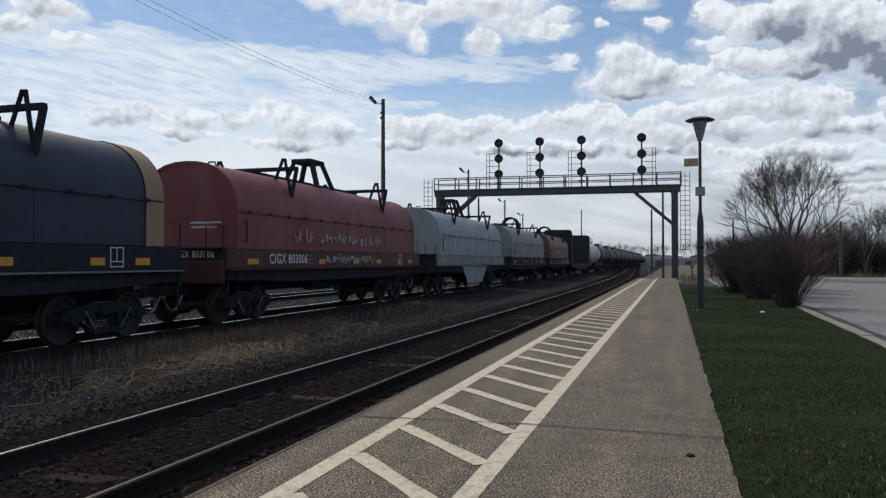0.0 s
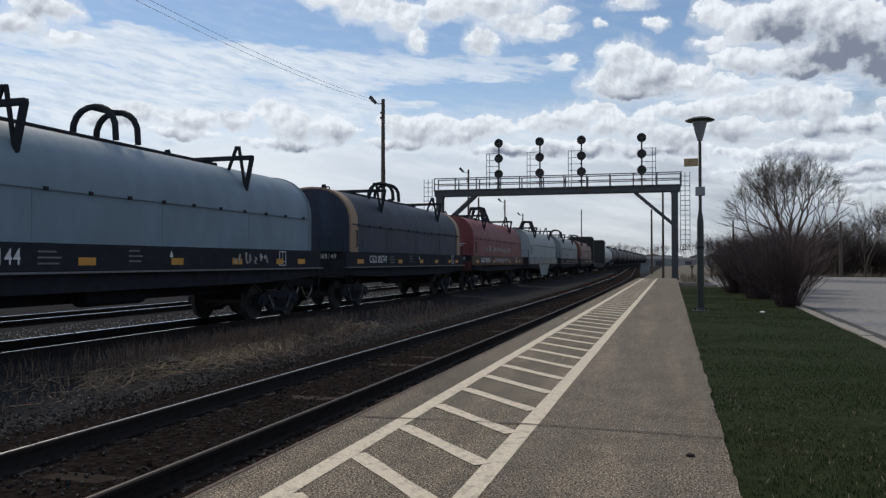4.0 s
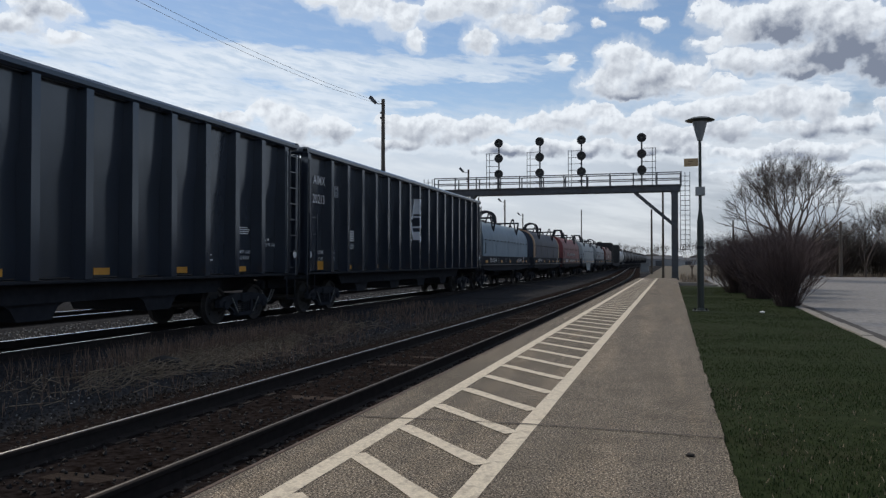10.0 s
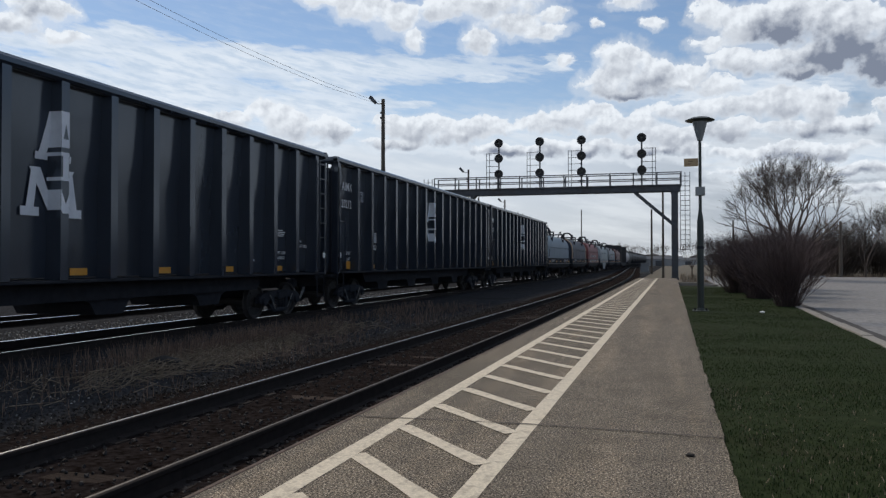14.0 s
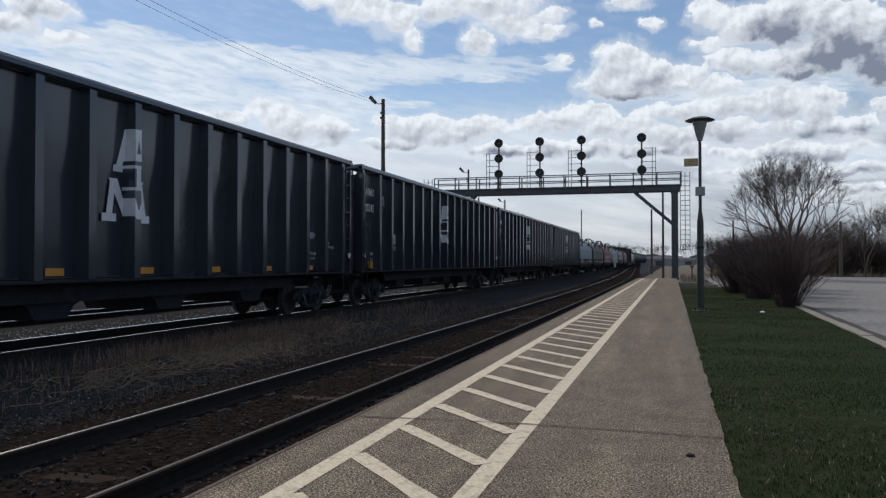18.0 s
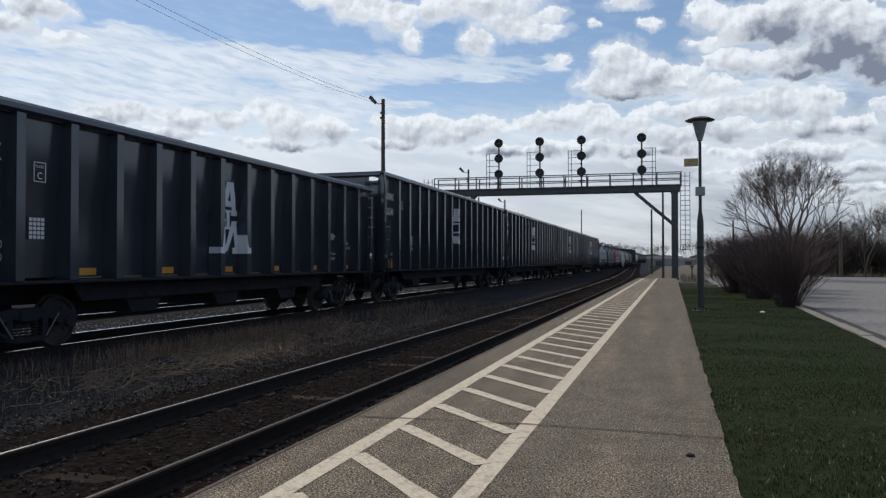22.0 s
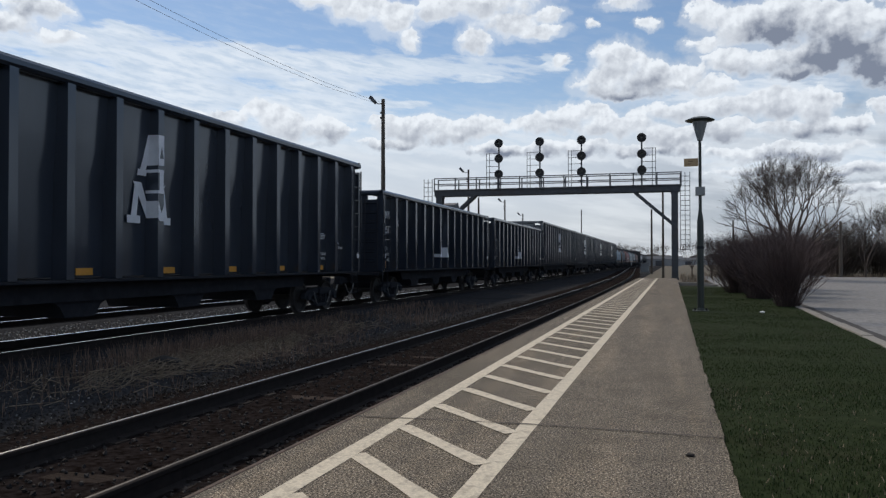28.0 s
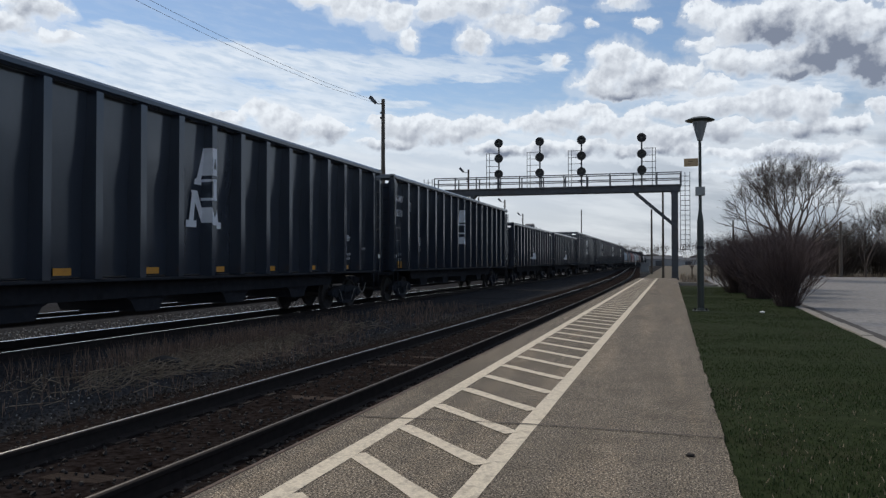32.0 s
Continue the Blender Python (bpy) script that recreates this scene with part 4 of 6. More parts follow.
    for s in (-1, 1):
        step_ = Shape().pipe([(s * (hx - 0.55), -1.45, zb - 0.1), (s * (hx - 0.55), -1.45, 0.5), (s * (hx - 0.1), -1.45, 0.5), (s * (hx - 0.1), -1.45, zb - 0.1)], 0.018, 5)
        part("sill_step", step_, M["under"], car)
        coupler(car, s * (hx - 0.05), s)
        truck(car, s * (hx - 2.05))
    panel_y = -dn - 0.018
    face = -yo - 0.016
    X = -hx + 0.12
    tx = X + (0.67 if H > 4.5 else 0.36)
    cx = xs[1] + (0.60 if H > 4.5 else 0.48)
    letters("AIMX", 0.27, M["white"], car, SIDE(tx, H - 0.98, -sheet_at(H - 0.70) - 0.014), width=0.80)
    letters(number, 0.27, M["white"], car, SIDE(tx, H - 1.54, -sheet_at(H - 1.26) - 0.014), width=0.80)
    sq = Shape()
    for u0, u1, w0, w1 in ((0, 0.26, 0, 0.016), (0, 0.26, 0.324, 0.34), (0, 0.016, 0, 0.34), (0.244, 0.26, 0, 0.34)):
        sq.box(u0, u1, -0.003, 0.003, w0, w1)
    part("stencil_frame", sq, M["white"], car, at=pose(cx, -sheet_at(H - 0.9) - 0.012, H - 1.26))
    letters("PLATE", 0.05, M["white"], car, SIDE(cx + 0.035, H - 1.02, -sheet_at(H - 0.9) - 0.012), 0.85)
    letters("C", 0.12, M["white"], car, SIDE(cx + 0.07, H - 1.21, -sheet_at(H - 0.95) - 0.012))
    heavy = H > 4.5
    lt = X + (1.12 if heavy else 0.40)
    letters("LD LMT", 0.12, M["white"], car, SIDE(lt, zb + 0.50, panel_y - 0.01), width=0.38)
    letters("LT WT", 0.12, M["white"], car, SIDE(lt, zb + 0.29, panel_y - 0.015), width=0.32)
    lx = xs[1] + 0.40 if heavy else X + 0.92
    letters("14800" if heavy else "221700", 0.12, M["white"], car, SIDE(lx, zb + 0.50, panel_y - 0.01), 0.7)
    letters("71200" if heavy else "64300", 0.12, M["white"], car, SIDE(lx + (0 if heavy else 0.06), zb + 0.29, panel_y - 0.015), 0.7)
    if not heavy:
        bars(car, X + 0.46, panel_y - 0.01, H - 2.05, 4, 0.62, 0.018, 0.05)
    # grid of inspection marks
    g = Shape()
    for i in range(4):
        for j in range(5):
            g.add([(i * 0.085, 0, j * 0.075), (i * 0.085 + 0.07, 0, j * 0.075), (i * 0.085 + 0.07, 0, j * 0.075 + 0.058), (i * 0.085, 0, j * 0.075 + 0.058)], [(0, 1, 2, 3)])
    gx = xs[2 if heavy else 1] + (0.72 if heavy else 0.44)
    stuff_part("inspection_grid", g, M["white"], car, at=pose(gx, panel_y - 0.012, zb + 0.95 if heavy else zb + 0.66))
    if heavy:
        bars(car, gx - 0.06, panel_y, zb + 0.85, 4, 0.5, 0.02, 0.05)
    roundel = Shape().lathe([(0.10, 0.0), (0.10, 0.004)], 16, axis=1)
    for rx in (-hx + 0.16, hx - 0.20):
        part("roundel", roundel, M["white"], car, at=pose(rx, -yo - 0.008, zb + 0.48))
    fx = hx - front + pitch
    letters("IL 64" if heavy else "IL 52-3", 0.085, M["white"], car, SIDE(fx - 2 * pitch + 0.55, zb + 0.82, panel_y), 0.9)
    letters("CU FT 6000" if heavy else "CU FT 4000", 0.085, M["white"], car, SIDE(fx - 2 * pitch + 0.55, zb + 0.68, panel_y), 0.85)
    bars(car, fx - 3 * pitch + 0.52, panel_y, zb + 1.12, 4, 0.55, 0.022, 0.05)
    letters("EMPTY LOAD", 0.08, M["white"], car, SIDE(fx - 3 * pitch + 0.52, zb + 0.48, panel_y), 0.75)
    letters("ADJ. BLOCK", 0.08, M["white"], car, SIDE(fx - 3 * pitch + 0.52, zb + 0.34, panel_y), 0.75)
    bars(car, fx - 4 * pitch + 0.4, panel_y, zb + 0.42, 2, 0.24, 0.03, 0.12)
    refl = [(lt - 0.06 if heavy else lt, 0.46, 0.26)] + [(xs[2 + 2 * k] + 0.42, 0.42, 0.13) for k in range(bays // 2 - 1)] + [(fx - pitch + 0.50, 0.22, 0.28)]
    for rx, w, h in refl:
        plate_xz(car, "reflector", rx, rx + w, zb + 0.03, zb + 0.03 + h, panel_y - 0.012, M["orange"], "amber reflector strip")
    e0, e1 = (zb + 1.05, H - 0.72) if heavy else (zb + 0.47, H - 0.68)
    emblem(car, -0.08 if heavy else -0.48, 0 if heavy else 0.10, e0, e1, xs[:-1], pw, yo, lambda z: sheet_at(z) + 0.004, (zm, zk))
    if heap:
        part("load_heap", Shape().prism([(-0.05, H - 0.25), (0.05, H + 0.42), (0.70, H + 0.58), (0.90, H + 0.40), (1.05, H - 0.25)], -0.4, 0.3, 1), M["gantry"], car, at=pose(hx * 0.62, 0, 0))
    return car


def arch(w, z0, z1, zt, n=16):
    """Outline of a hood: upright flanks to z1, then a flattened arch to zt."""
    pts = [(-w, z0)]
    for i in range(n + 1):
        a = math.pi * i / n
        c, s_ = math.cos(a), math.sin(a)
        pts.append((-w * math.copysign(abs(c) ** 0.88, c), z1 + (zt - z1) * s_ ** 0.92))
    pts.append((w, z0))
    return pts


def coil_car(body, sill, number, mark, label, band=None, belly=False, lifter="hoop", hood_L=13.0, end_text=True, graffiti=None, name="coil_wagon"):
    car = thing(name, label, "freight wagon", "steel coil wagons")
    hh = hood_L / 2
    dk = hh + 0.55
    w = 1.43
    z0, z1, zt = 1.84, 2.76, 4.0
    outer = arch(w, z0, z1, zt)
    hood = part("hood", Shape().prism(outer, -hh, hh, 0), body, car, smooth=0.5)
    # rolled rims at the hood's ends, coloured where the car has bands
    for s in (-1, 1):
        rim = Shape()
        a, b = arch(w + 0.02, z0, z1, zt + 0.02), arch(w - 0.05, z0, z1, zt - 0.05)
        x0, x1 = sorted((s * (hh - (0.52 if band else 0.06)), s * (hh + 0.03)))
        n = len(a)
        rim.v = [(x, u, q) for x in (x0, x1) for u, q in a] + [(x1 if s > 0 else x0, u, q) for u, q in b]
        rim.f = [(i, i + 1, n + i + 1, n + i) for i in range(n - 1)]
        o = n if s > 0 else 0
        rim.f += [(o + i, o + i + 1, 2 * n + i + 1, 2 * n + i) for i in range(n - 1)]
        part("end_band", rim, band or body, hood, "tan painted end band" if band else "", smooth=0.5)
    seam = Shape()
    for s in (-1, 1):
        seam.box(-hh, hh, *sorted((s * w, s * (w + 0.035))), z1 - 0.02, z1 + 0.015)
    part("seam", seam, body, hood)
    clip = Shape().box(-0.05, 0.05, -0.02, 0.03, -0.035, 0.03, 0.006).mesh("seam_bracket")
    for k in range(13):
        part("seam_bracket", clip, M["under"], hood, at=pose(-hh + 0.5 + k * (hood_L - 1.0) / 12, -w - 0.04, z1))
    grab = Shape().pipe([(-hh + 0.30, -w - 0.01, 2.0), (-hh + 0.30, -w - 0.08, 2.02), (-hh + 0.30, -w - 0.08, 2.55), (-hh + 0.30, -w - 0.01, 2.57)], 0.02, 5)
    part("grab_iron", grab, M["under"], hood)
    grab = Shape().pipe([(-hh + 0.9, -0.25, zt - 0.05), (-hh + 0.9, -0.20, zt + 0.10), (-hh + 0.9, -0.02, zt + 0.10), (-hh + 0.9, 0.03, zt - 0.02)], 0.025, 5)
    part("grab_iron", grab, M["under"], hood)
    jm = Shape().box(-0.006, 0.006, -0.006, 0.002, z0, z1).mesh("panel_joint")
    for k in range(1, 4):
        part("panel_joint", jm, body, hood, at=pose(-hh + k * hood_L / 4, -w, 0))
    # lifting gear on the crown
    beam = Shape().box(-hh + 2.7, hh - 2.7, -0.10, 0.10, zt - 0.02, zt + 0.11, 0.01)
    part("ridge_beam", beam, M["under"], car)
    for s in (-1, 1):
        xc = s * 3.5
        part("cross_bar", Shape().box(xc - 0.06, xc + 0.06, -1.45, 1.45, zt + 0.08, zt + 0.19, 0.01), M["under"], car)
        for q in (-1, 1):
            part("guide_leg", Shape().bar((xc, q * 1.42, zt + 0.14), (xc - 0.05, q * 1.27, zt - 0.72), 0.10), M["under"], car)
            part("guide_horn", Shape().pipe([(xc - 0.04, q * 0.74, zt - 0.26), (xc - 0.04, q * 1.01, zt + 0.42), (xc - 0.04, q * 1.07, zt + 0.42), (xc - 0.04, q * 1.27, zt - 0.68)], 0.045, 6), M["under"], car)
    if lifter == "hoop":
        for x in (-0.34, 0.34):
            part("lifting_hoop", Shape().pipe([(x, -0.55 * math.cos(math.pi * i / 10), zt + 0.03 + 0.72 * math.sin(math.pi * i / 10) ** 0.6) for i in range(11)], 0.07, 6), M["under"], car, smooth=0.7)
        part("hoop_tie", Shape().bar((-0.34, 0, zt + 0.73), (0.34, 0, zt + 0.73), 0.22, 0.07), M["under"], car)
    else:
        for x in (-0.45, 0.45):
            for q in (-1, 1):
                part("lug_leg", Shape().bar((x * 0.8, q * 0.30, zt + 0.80), (x * 1.3, q * 0.62, zt - 0.1), 0.13), M["under"], car)
        part("lug_cap", Shape().box(-0.50, 0.50, -0.36, 0.36, zt + 0.72, zt + 0.86, 0.02), M["under"], car)
    # deck and side sills
    for s in (-1, 1):
        y0, y1 = sorted((s * 1.38, s * 1.50))
        part("side_sill", Shape().box(-dk, dk, y0, y1, 1.36, 1.82, 0.01), sill, car)
        part("sill_ledge", Shape().box(-dk, dk, *sorted((s * 1.36, s * 1.58))
                                       , 1.32, 1.355), M["grate"] if sill is not M["red_sill"] else sill, car, "worn pale ledge along the sill")
        fish = [(-dk, 1.32), (dk, 1.32), (dk, 1.10), (hh - 2.9, 0.98), (-hh + 2.9, 0.98), (-dk, 1.10)]
        part("lower_sill", Shape().prism(fish, *sorted((s * 1.30, s * 1.42)), 1), M["under"], car)
        if belly:
            part("belly_plate", Shape().prism([(-2.6, 1.3), (2.6, 1.3), (1.5, 0.42), (-1.5, 0.42)], *sorted((s * 1.40, s * 1.46)), 1), body, car)
    part("deck", Shape().box(-dk, dk, -1.38, 1.38, 1.50, 1.83), M["under"], car)
    part("centre_sill", Shape().box(-dk - 0.1, dk + 0.1, -0.25, 0.25, 0.70, 1.45, 0.02), M["under"], car)
    pipes = Shape().cyl((-1.5, -0.7, 0.85), (0.2, -0.7, 0.85), 0.2, n=10).pipe([(-dk + 1, -1.0, 1.0), (dk - 1, -1.0, 1.0)], 0.03, 5)
    part("brake_gear", pipes, M["under"], car, smooth=0.6)
    for s in (-1, 1):
        part("end_sill", Shape().box(*sorted((s * dk, s * (dk + 0.12))), -1.45, 1.45, 1.0, 1.55, 0.02), M["under"] if sill is not M["red_sill"] else sill, car)
        part("end_walkway", Shape().box(*sorted((s * (hh + 0.05), s * (dk + 0.1))), -1.4, 1.4, 1.83, 1.86), M["under"], car)
        st = Shape().pipe([(s * (dk - 0.5), -1.48, 1.36), (s * (dk - 0.5), -1.48, 0.5), (s * (dk - 0.08), -1.48, 0.5), (s * (dk - 0.08), -1.48, 1.36)], 0.018, 5)
        part("sill_step", st, M["under"], car)
        rail_ = Shape().pipe([(s * (dk + 0.05), -1.42, 1.36), (s * (dk + 0.05), -1.42, 2.35), (s * (dk + 0.05), -0.95, 2.35), (s * (dk + 0.05), -0.95, 1.36)], 0.018, 5)
        part("end_rail", rail_, M["under"], car)
        coupler(car, s * (dk + 0.05), s)
        truck(car, s * (hh - 1.15))
    y = -1.508
    if mark:
        letters(mark + " " + number, 0.26, M["white"], car, SIDE(-hh + 1.4, 1.48, y), width=2.15 if lifter == "frame" else 1.66)
        if end_text:
            em_ = Matrix.Translation((-dk - 0.006, 0.02, 1.62)) @ Matrix.Rotation(radians(-90), 4, "Z") @ Matrix.Rotation(radians(90), 4, "X")
            letters(mark + " " + number, 0.17, M["white"], car, em_, 0.8)
    if lifter == "frame" and mark:
        for k, (y0, y1) in enumerate(((-0.98, -0.10), (-0.86, -0.14))):
            part("stencil_bar", Shape().box(-hh - 0.006, -hh - 0.002, y0, y1, 2.46 - 0.11 * k, 2.51 - 0.11 * k), M["scribble"], car)
    bars(car, -hh + 3.4, y, 1.68, 3, 0.55, 0.03, 0.10, M["grate"])
    bars(car, -hh + 5.6, y, 1.72, 3, 0.42, 0.03, 0.10, M["grate"])
    for rx, ww in ((-hh + 0.35, 0.52), (-hh + 4.3, 0.42), (-hh + 6.9, 0.40), (hh - 4.2, 0.42), (hh - 2.1, 0.36), (hh - 0.9, 0.42)):
        plate_xz(car, "reflector", rx, rx + ww, 1.46, 1.60, y + 0.002, M["orange"], "amber reflector strip")
    tri = Shape().add([(-0.1, 0, 0), (0.1, 0, 0), (0, 0, 0.2)], [(0, 1, 2)])
    part("centre_mark", tri, M["white"], car, at=pose(0.2, y, 1.62) @ Matrix.Diagonal((0.6, 1, 0.7, 1)))
    fr = Shape()
    for u0, u1, q0, q1 in ((0, 0.36, 0, 0.02), (0, 0.36, 0.36, 0.38), (0, 0.02, 0, 0.38), (0.34, 0.36, 0, 0.38), (0.17, 0.185, 0.1, 0.38), (0, 0.36, 0.1, 0.115)):
        fr.box(u0, u1, -0.003, 0.003, q0, q1)
    part("stencil_frame", fr, M["white"], car, at=pose(hh - 1.95 if not band else hh - 1.6, y, 1.42))
    if graffiti:
        gr = Shape()
        rng = random.Random(7)
        for gx, gz, n_, size, yy in graffiti:
            for k in range(n_):
                cx = gx + k * size * 0.8
                pts = [(cx + rng.uniform(0, size * 0.6), yy, gz + rng.uniform(0, size)) for _ in range(4)]
                for a, b in zip(pts, pts[1:]):
                    gr.bar(a, b, 0.03 * size / 0.3 + 0.012, 0.02)
        stuff_part("scribble", gr, M["scribble"], car, label="illegible pale scribbled paint marks")
    return car


def bulkhead_flat():
    car = thing("bulkhead_flat_wagon", "empty dark flat wagon with a tall bulkhead at each end", "freight wagon")
    hx = 9.2
    part("deck", Shape().box(-hx, hx, -1.45, 1.45, 1.05, 1.25, 0.02), M["under"], car)
    part("centre_sill", Shape().prism([(-hx, 1.05), (hx, 1.05), (hx, 0.8), (4, 0.55), (-4, 0.55), (-hx, 0.8)], -0.4, 0.4, 1), M["under"], car)
    for s in (-1, 1):
        y0, y1 = sorted((s * 1.40, s * 1.52))
        part("side_sill", Shape().prism([(-hx, 1.2), (hx, 1.2), (hx, 0.95), (3.5, 0.62), (-3.5, 0.62), (-hx, 0.95)], y0, y1, 1), M["under"], car)
        x0, x1 = sorted((s * (hx - 0.6), s * (hx - 0.2)))
        out = [(-1.5, 1.2), (1.5, 1.2), (1.5, 4.55), (1.38, 4.78), (1.1, 4.85), (-1.1, 4.85), (-1.38, 4.78), (-1.5, 4.55)]
        b = part("bulkhead", Shape().prism(out, x0, x1, 0), M["tank"], car)
        st = Shape()
        for y in (-1.2, -0.6, 0, 0.6, 1.2):
            st.box(x0 - 0.08, x0, y - 0.06, y + 0.06, 1.25, 4.6)
        part("stiffener_rack", st, M["tank"], b)
        part("brace", Shape().prism([(s * (hx - 0.6), 1.25), (s * (hx - 2.0), 1.25), (s * (hx - 0.6), 3.0)], -1.45, -1.35, 1), M["under"], car)
        part("end_rail", Shape().box(*sorted((s * (hx - 0.1), s * hx)), -1.4, 1.4, 1.5, 1.56), M["grate"], car)
        coupler(car, s * hx, s)
        truck(car, s * (hx - 1.9), False)
    return car


def tank_car(body, label, group="black tank wagons", hx=7.4, bright=False):
    car = thing("tank_wagon", label, "freight wagon", group)
    R, zc = 1.42, 2.55
    prof = [(0.02, -hx), (0.7, -hx + 0.06), (1.15, -hx + 0.25), (R, -hx + 0.6), (R, hx - 0.6), (1.15, hx - 0.25), (0.7, hx - 0.06), (0.02, hx)]
    tank = part("tank", Shape().lathe(prof, 28, (0, 0, zc), 0), body, car, smooth=0.6)
    bands = Shape()
    for x in (-4.5, -1.5, 1.5, 4.5):
        bands.lathe([(R + 0.012, x - 0.06), (R + 0.012, x + 0.06)], 28, (0, 0, zc), 0)
    part("band_set", bands, body if not bright else M["tank"], tank, smooth=0.6)
    part("manway", Shape().lathe([(0.45, zc + R - 0.1), (0.45, zc + R + 0.35), (0.3, zc + R + 0.42)], 14), M["tank"], car, smooth=0.6)
    pl = Shape().box(-1.2, 1.2, -0.75, 0.75, zc + R + 0.1, zc + R + 0.14)
    for x in (-1.2, 1.2):
        for y in (-0.75, 0.75):
            pl.bar((x, y, zc + R), (x, y, zc + R + 0.75), 0.05)
    for y in (-0.75, 0.75):
        pl.bar((-1.2, y, zc + R + 0.75), (1.2, y, zc + R + 0.75), 0.05)
    part("top_platform", pl, M["under"], car)
    part("sill", Shape().box(-hx - 0.4, hx + 0.4, -0.3, 0.3, 0.8, 1.15, 0.02), M["under"], car)
    for s in (-1, 1):
        part("saddle", Shape().prism([(-1.2, 1.0), (1.2, 1.0), (1.35, 2.0), (-1.35, 2.0)], s * (hx - 1.6) - 0.3, s * (hx - 1.6) + 0.3, 0), M["under"], car)
        e = Shape().box(*sorted((s * (hx - 0.2), s * (hx + 0.5))), -1.4, 1.4, 1.1, 1.18)
        for y in (-1.4, -0.9, 0.9, 1.4):
            e.bar((s * (hx + 0.45), y, 1.15), (s * (hx + 0.45), y, 2.2), 0.04)
        e.bar((s * (hx + 0.45), -1.4, 2.2), (s * (hx + 0.45), 1.4, 2.2), 0.04)
        part("end_platform", e, M["under"] if not bright else M["tank_white"], car)
        coupler(car, s * (hx + 0.4), s)
        truck(car, s * (hx - 1.3), False)
    lad = Shape()
    for k in range(9):
        lad.bar((-0.25, -R - 0.12, 1.2 + k * 0.3), (0.25, -R - 0.12, 1.2 + k * 0.3), 0.03)
    for x in (-0.25, 0.25):
        lad.bar((x, -R - 0.12, 1.0), (x, -R - 0.12, 3.9), 0.04)
    part("ladder", lad, M["under"] if not bright else M["tank_white"], car)
    return car


# middle of every car along the track at 0 s
TRAIN = []
for mid, num, tall, heap in ((-27.19, "20213", True, False), (-48.34, "20212", True, False), (-69.7, "20242", True, False), (-91.17, "20240", True, False),
                             (-110.95, "19313", False, False), (-128.99, "19251", False, True), (-149.43, "20310", True, False), (-171.35, "20318", True, False)):
    TRAIN.append((hopper(20.57 if tall else 16.45, 4.83 if tall else 4.13, num, 17 if tall else 14, heap=heap), mid - (0.185 if tall else 0.0)))
TRAIN.append((coil_car(M["hood_teal"], M["under"], "382144", "FRX", "steel coil wagon with a pale blue-grey arched hood", hood_L=13.4, graffiti=((2.5, 1.46, 7, 0.30, -1.515),)), -9.5))
TRAIN.append((coil_car(M["hood_blue"], M["under"], "805749", "CIGX", "steel coil wagon with a dark blue hood and tan end bands", band=M["tan"], hood_L=13.2), 6.76))
TRAIN.append((coil_car(M["hood_red"], M["red_sill"], "803006", "CIGX", "steel coil wagon with a faded red hood and scribbled paint", lifter="frame", hood_L=13.1,
                       graffiti=((-3.75, 2.05, 4, 0.42, -1.45), (-2.0, 2.02, 17, 0.36, -1.45), (-1.8, 1.46, 20, 0.25, -1.515))), 22.75))
TRAIN.append((coil_car(M["hood_grey"], M["hood_grey2"], "", "", "steel coil wagon with a pale grey hood and deep belly plate", belly=True, lifter="frame", hood_L=12.9), 39.4))
TRAIN.append((coil_car(M["hood_grey2"], M["under"], "", "", "weathered grey-hooded steel coil wagon", hood_L=12.9, graffiti=((-3.5, 2.0, 9, 0.5, -1.45),)), 55.7))
TRAIN.append((coil_car(M["hood_brown"], M["under"], "", "", "steel coil wagon with a dull brown hood", hood_L=12.0, graffiti=((-1.0, 2.1, 3, 0.4, -1.45),)), 71.4))
TRAIN.append((bulkhead_flat(), 89.0))
TRAIN.append((tank_car(M["tank_white"], "white tank wagon with dark bands and white ladder", "white tank wagon", bright=True), 107.3))
black_tank = tank_car(M["tank"], "black tank wagon with a top walkway")
TRAIN.append((black_tank, 123.7))
for k in range(1, 12):
    TRAIN.append((copy_thing(black_tank, pose(0, 0, 0)), 123.7 + 16.2 * k))

# ---- signal gantry over the tracks ----
GA, GB = Vector((-22.5, 73.0, 0)), Vector((0.36, 73.8, 0))


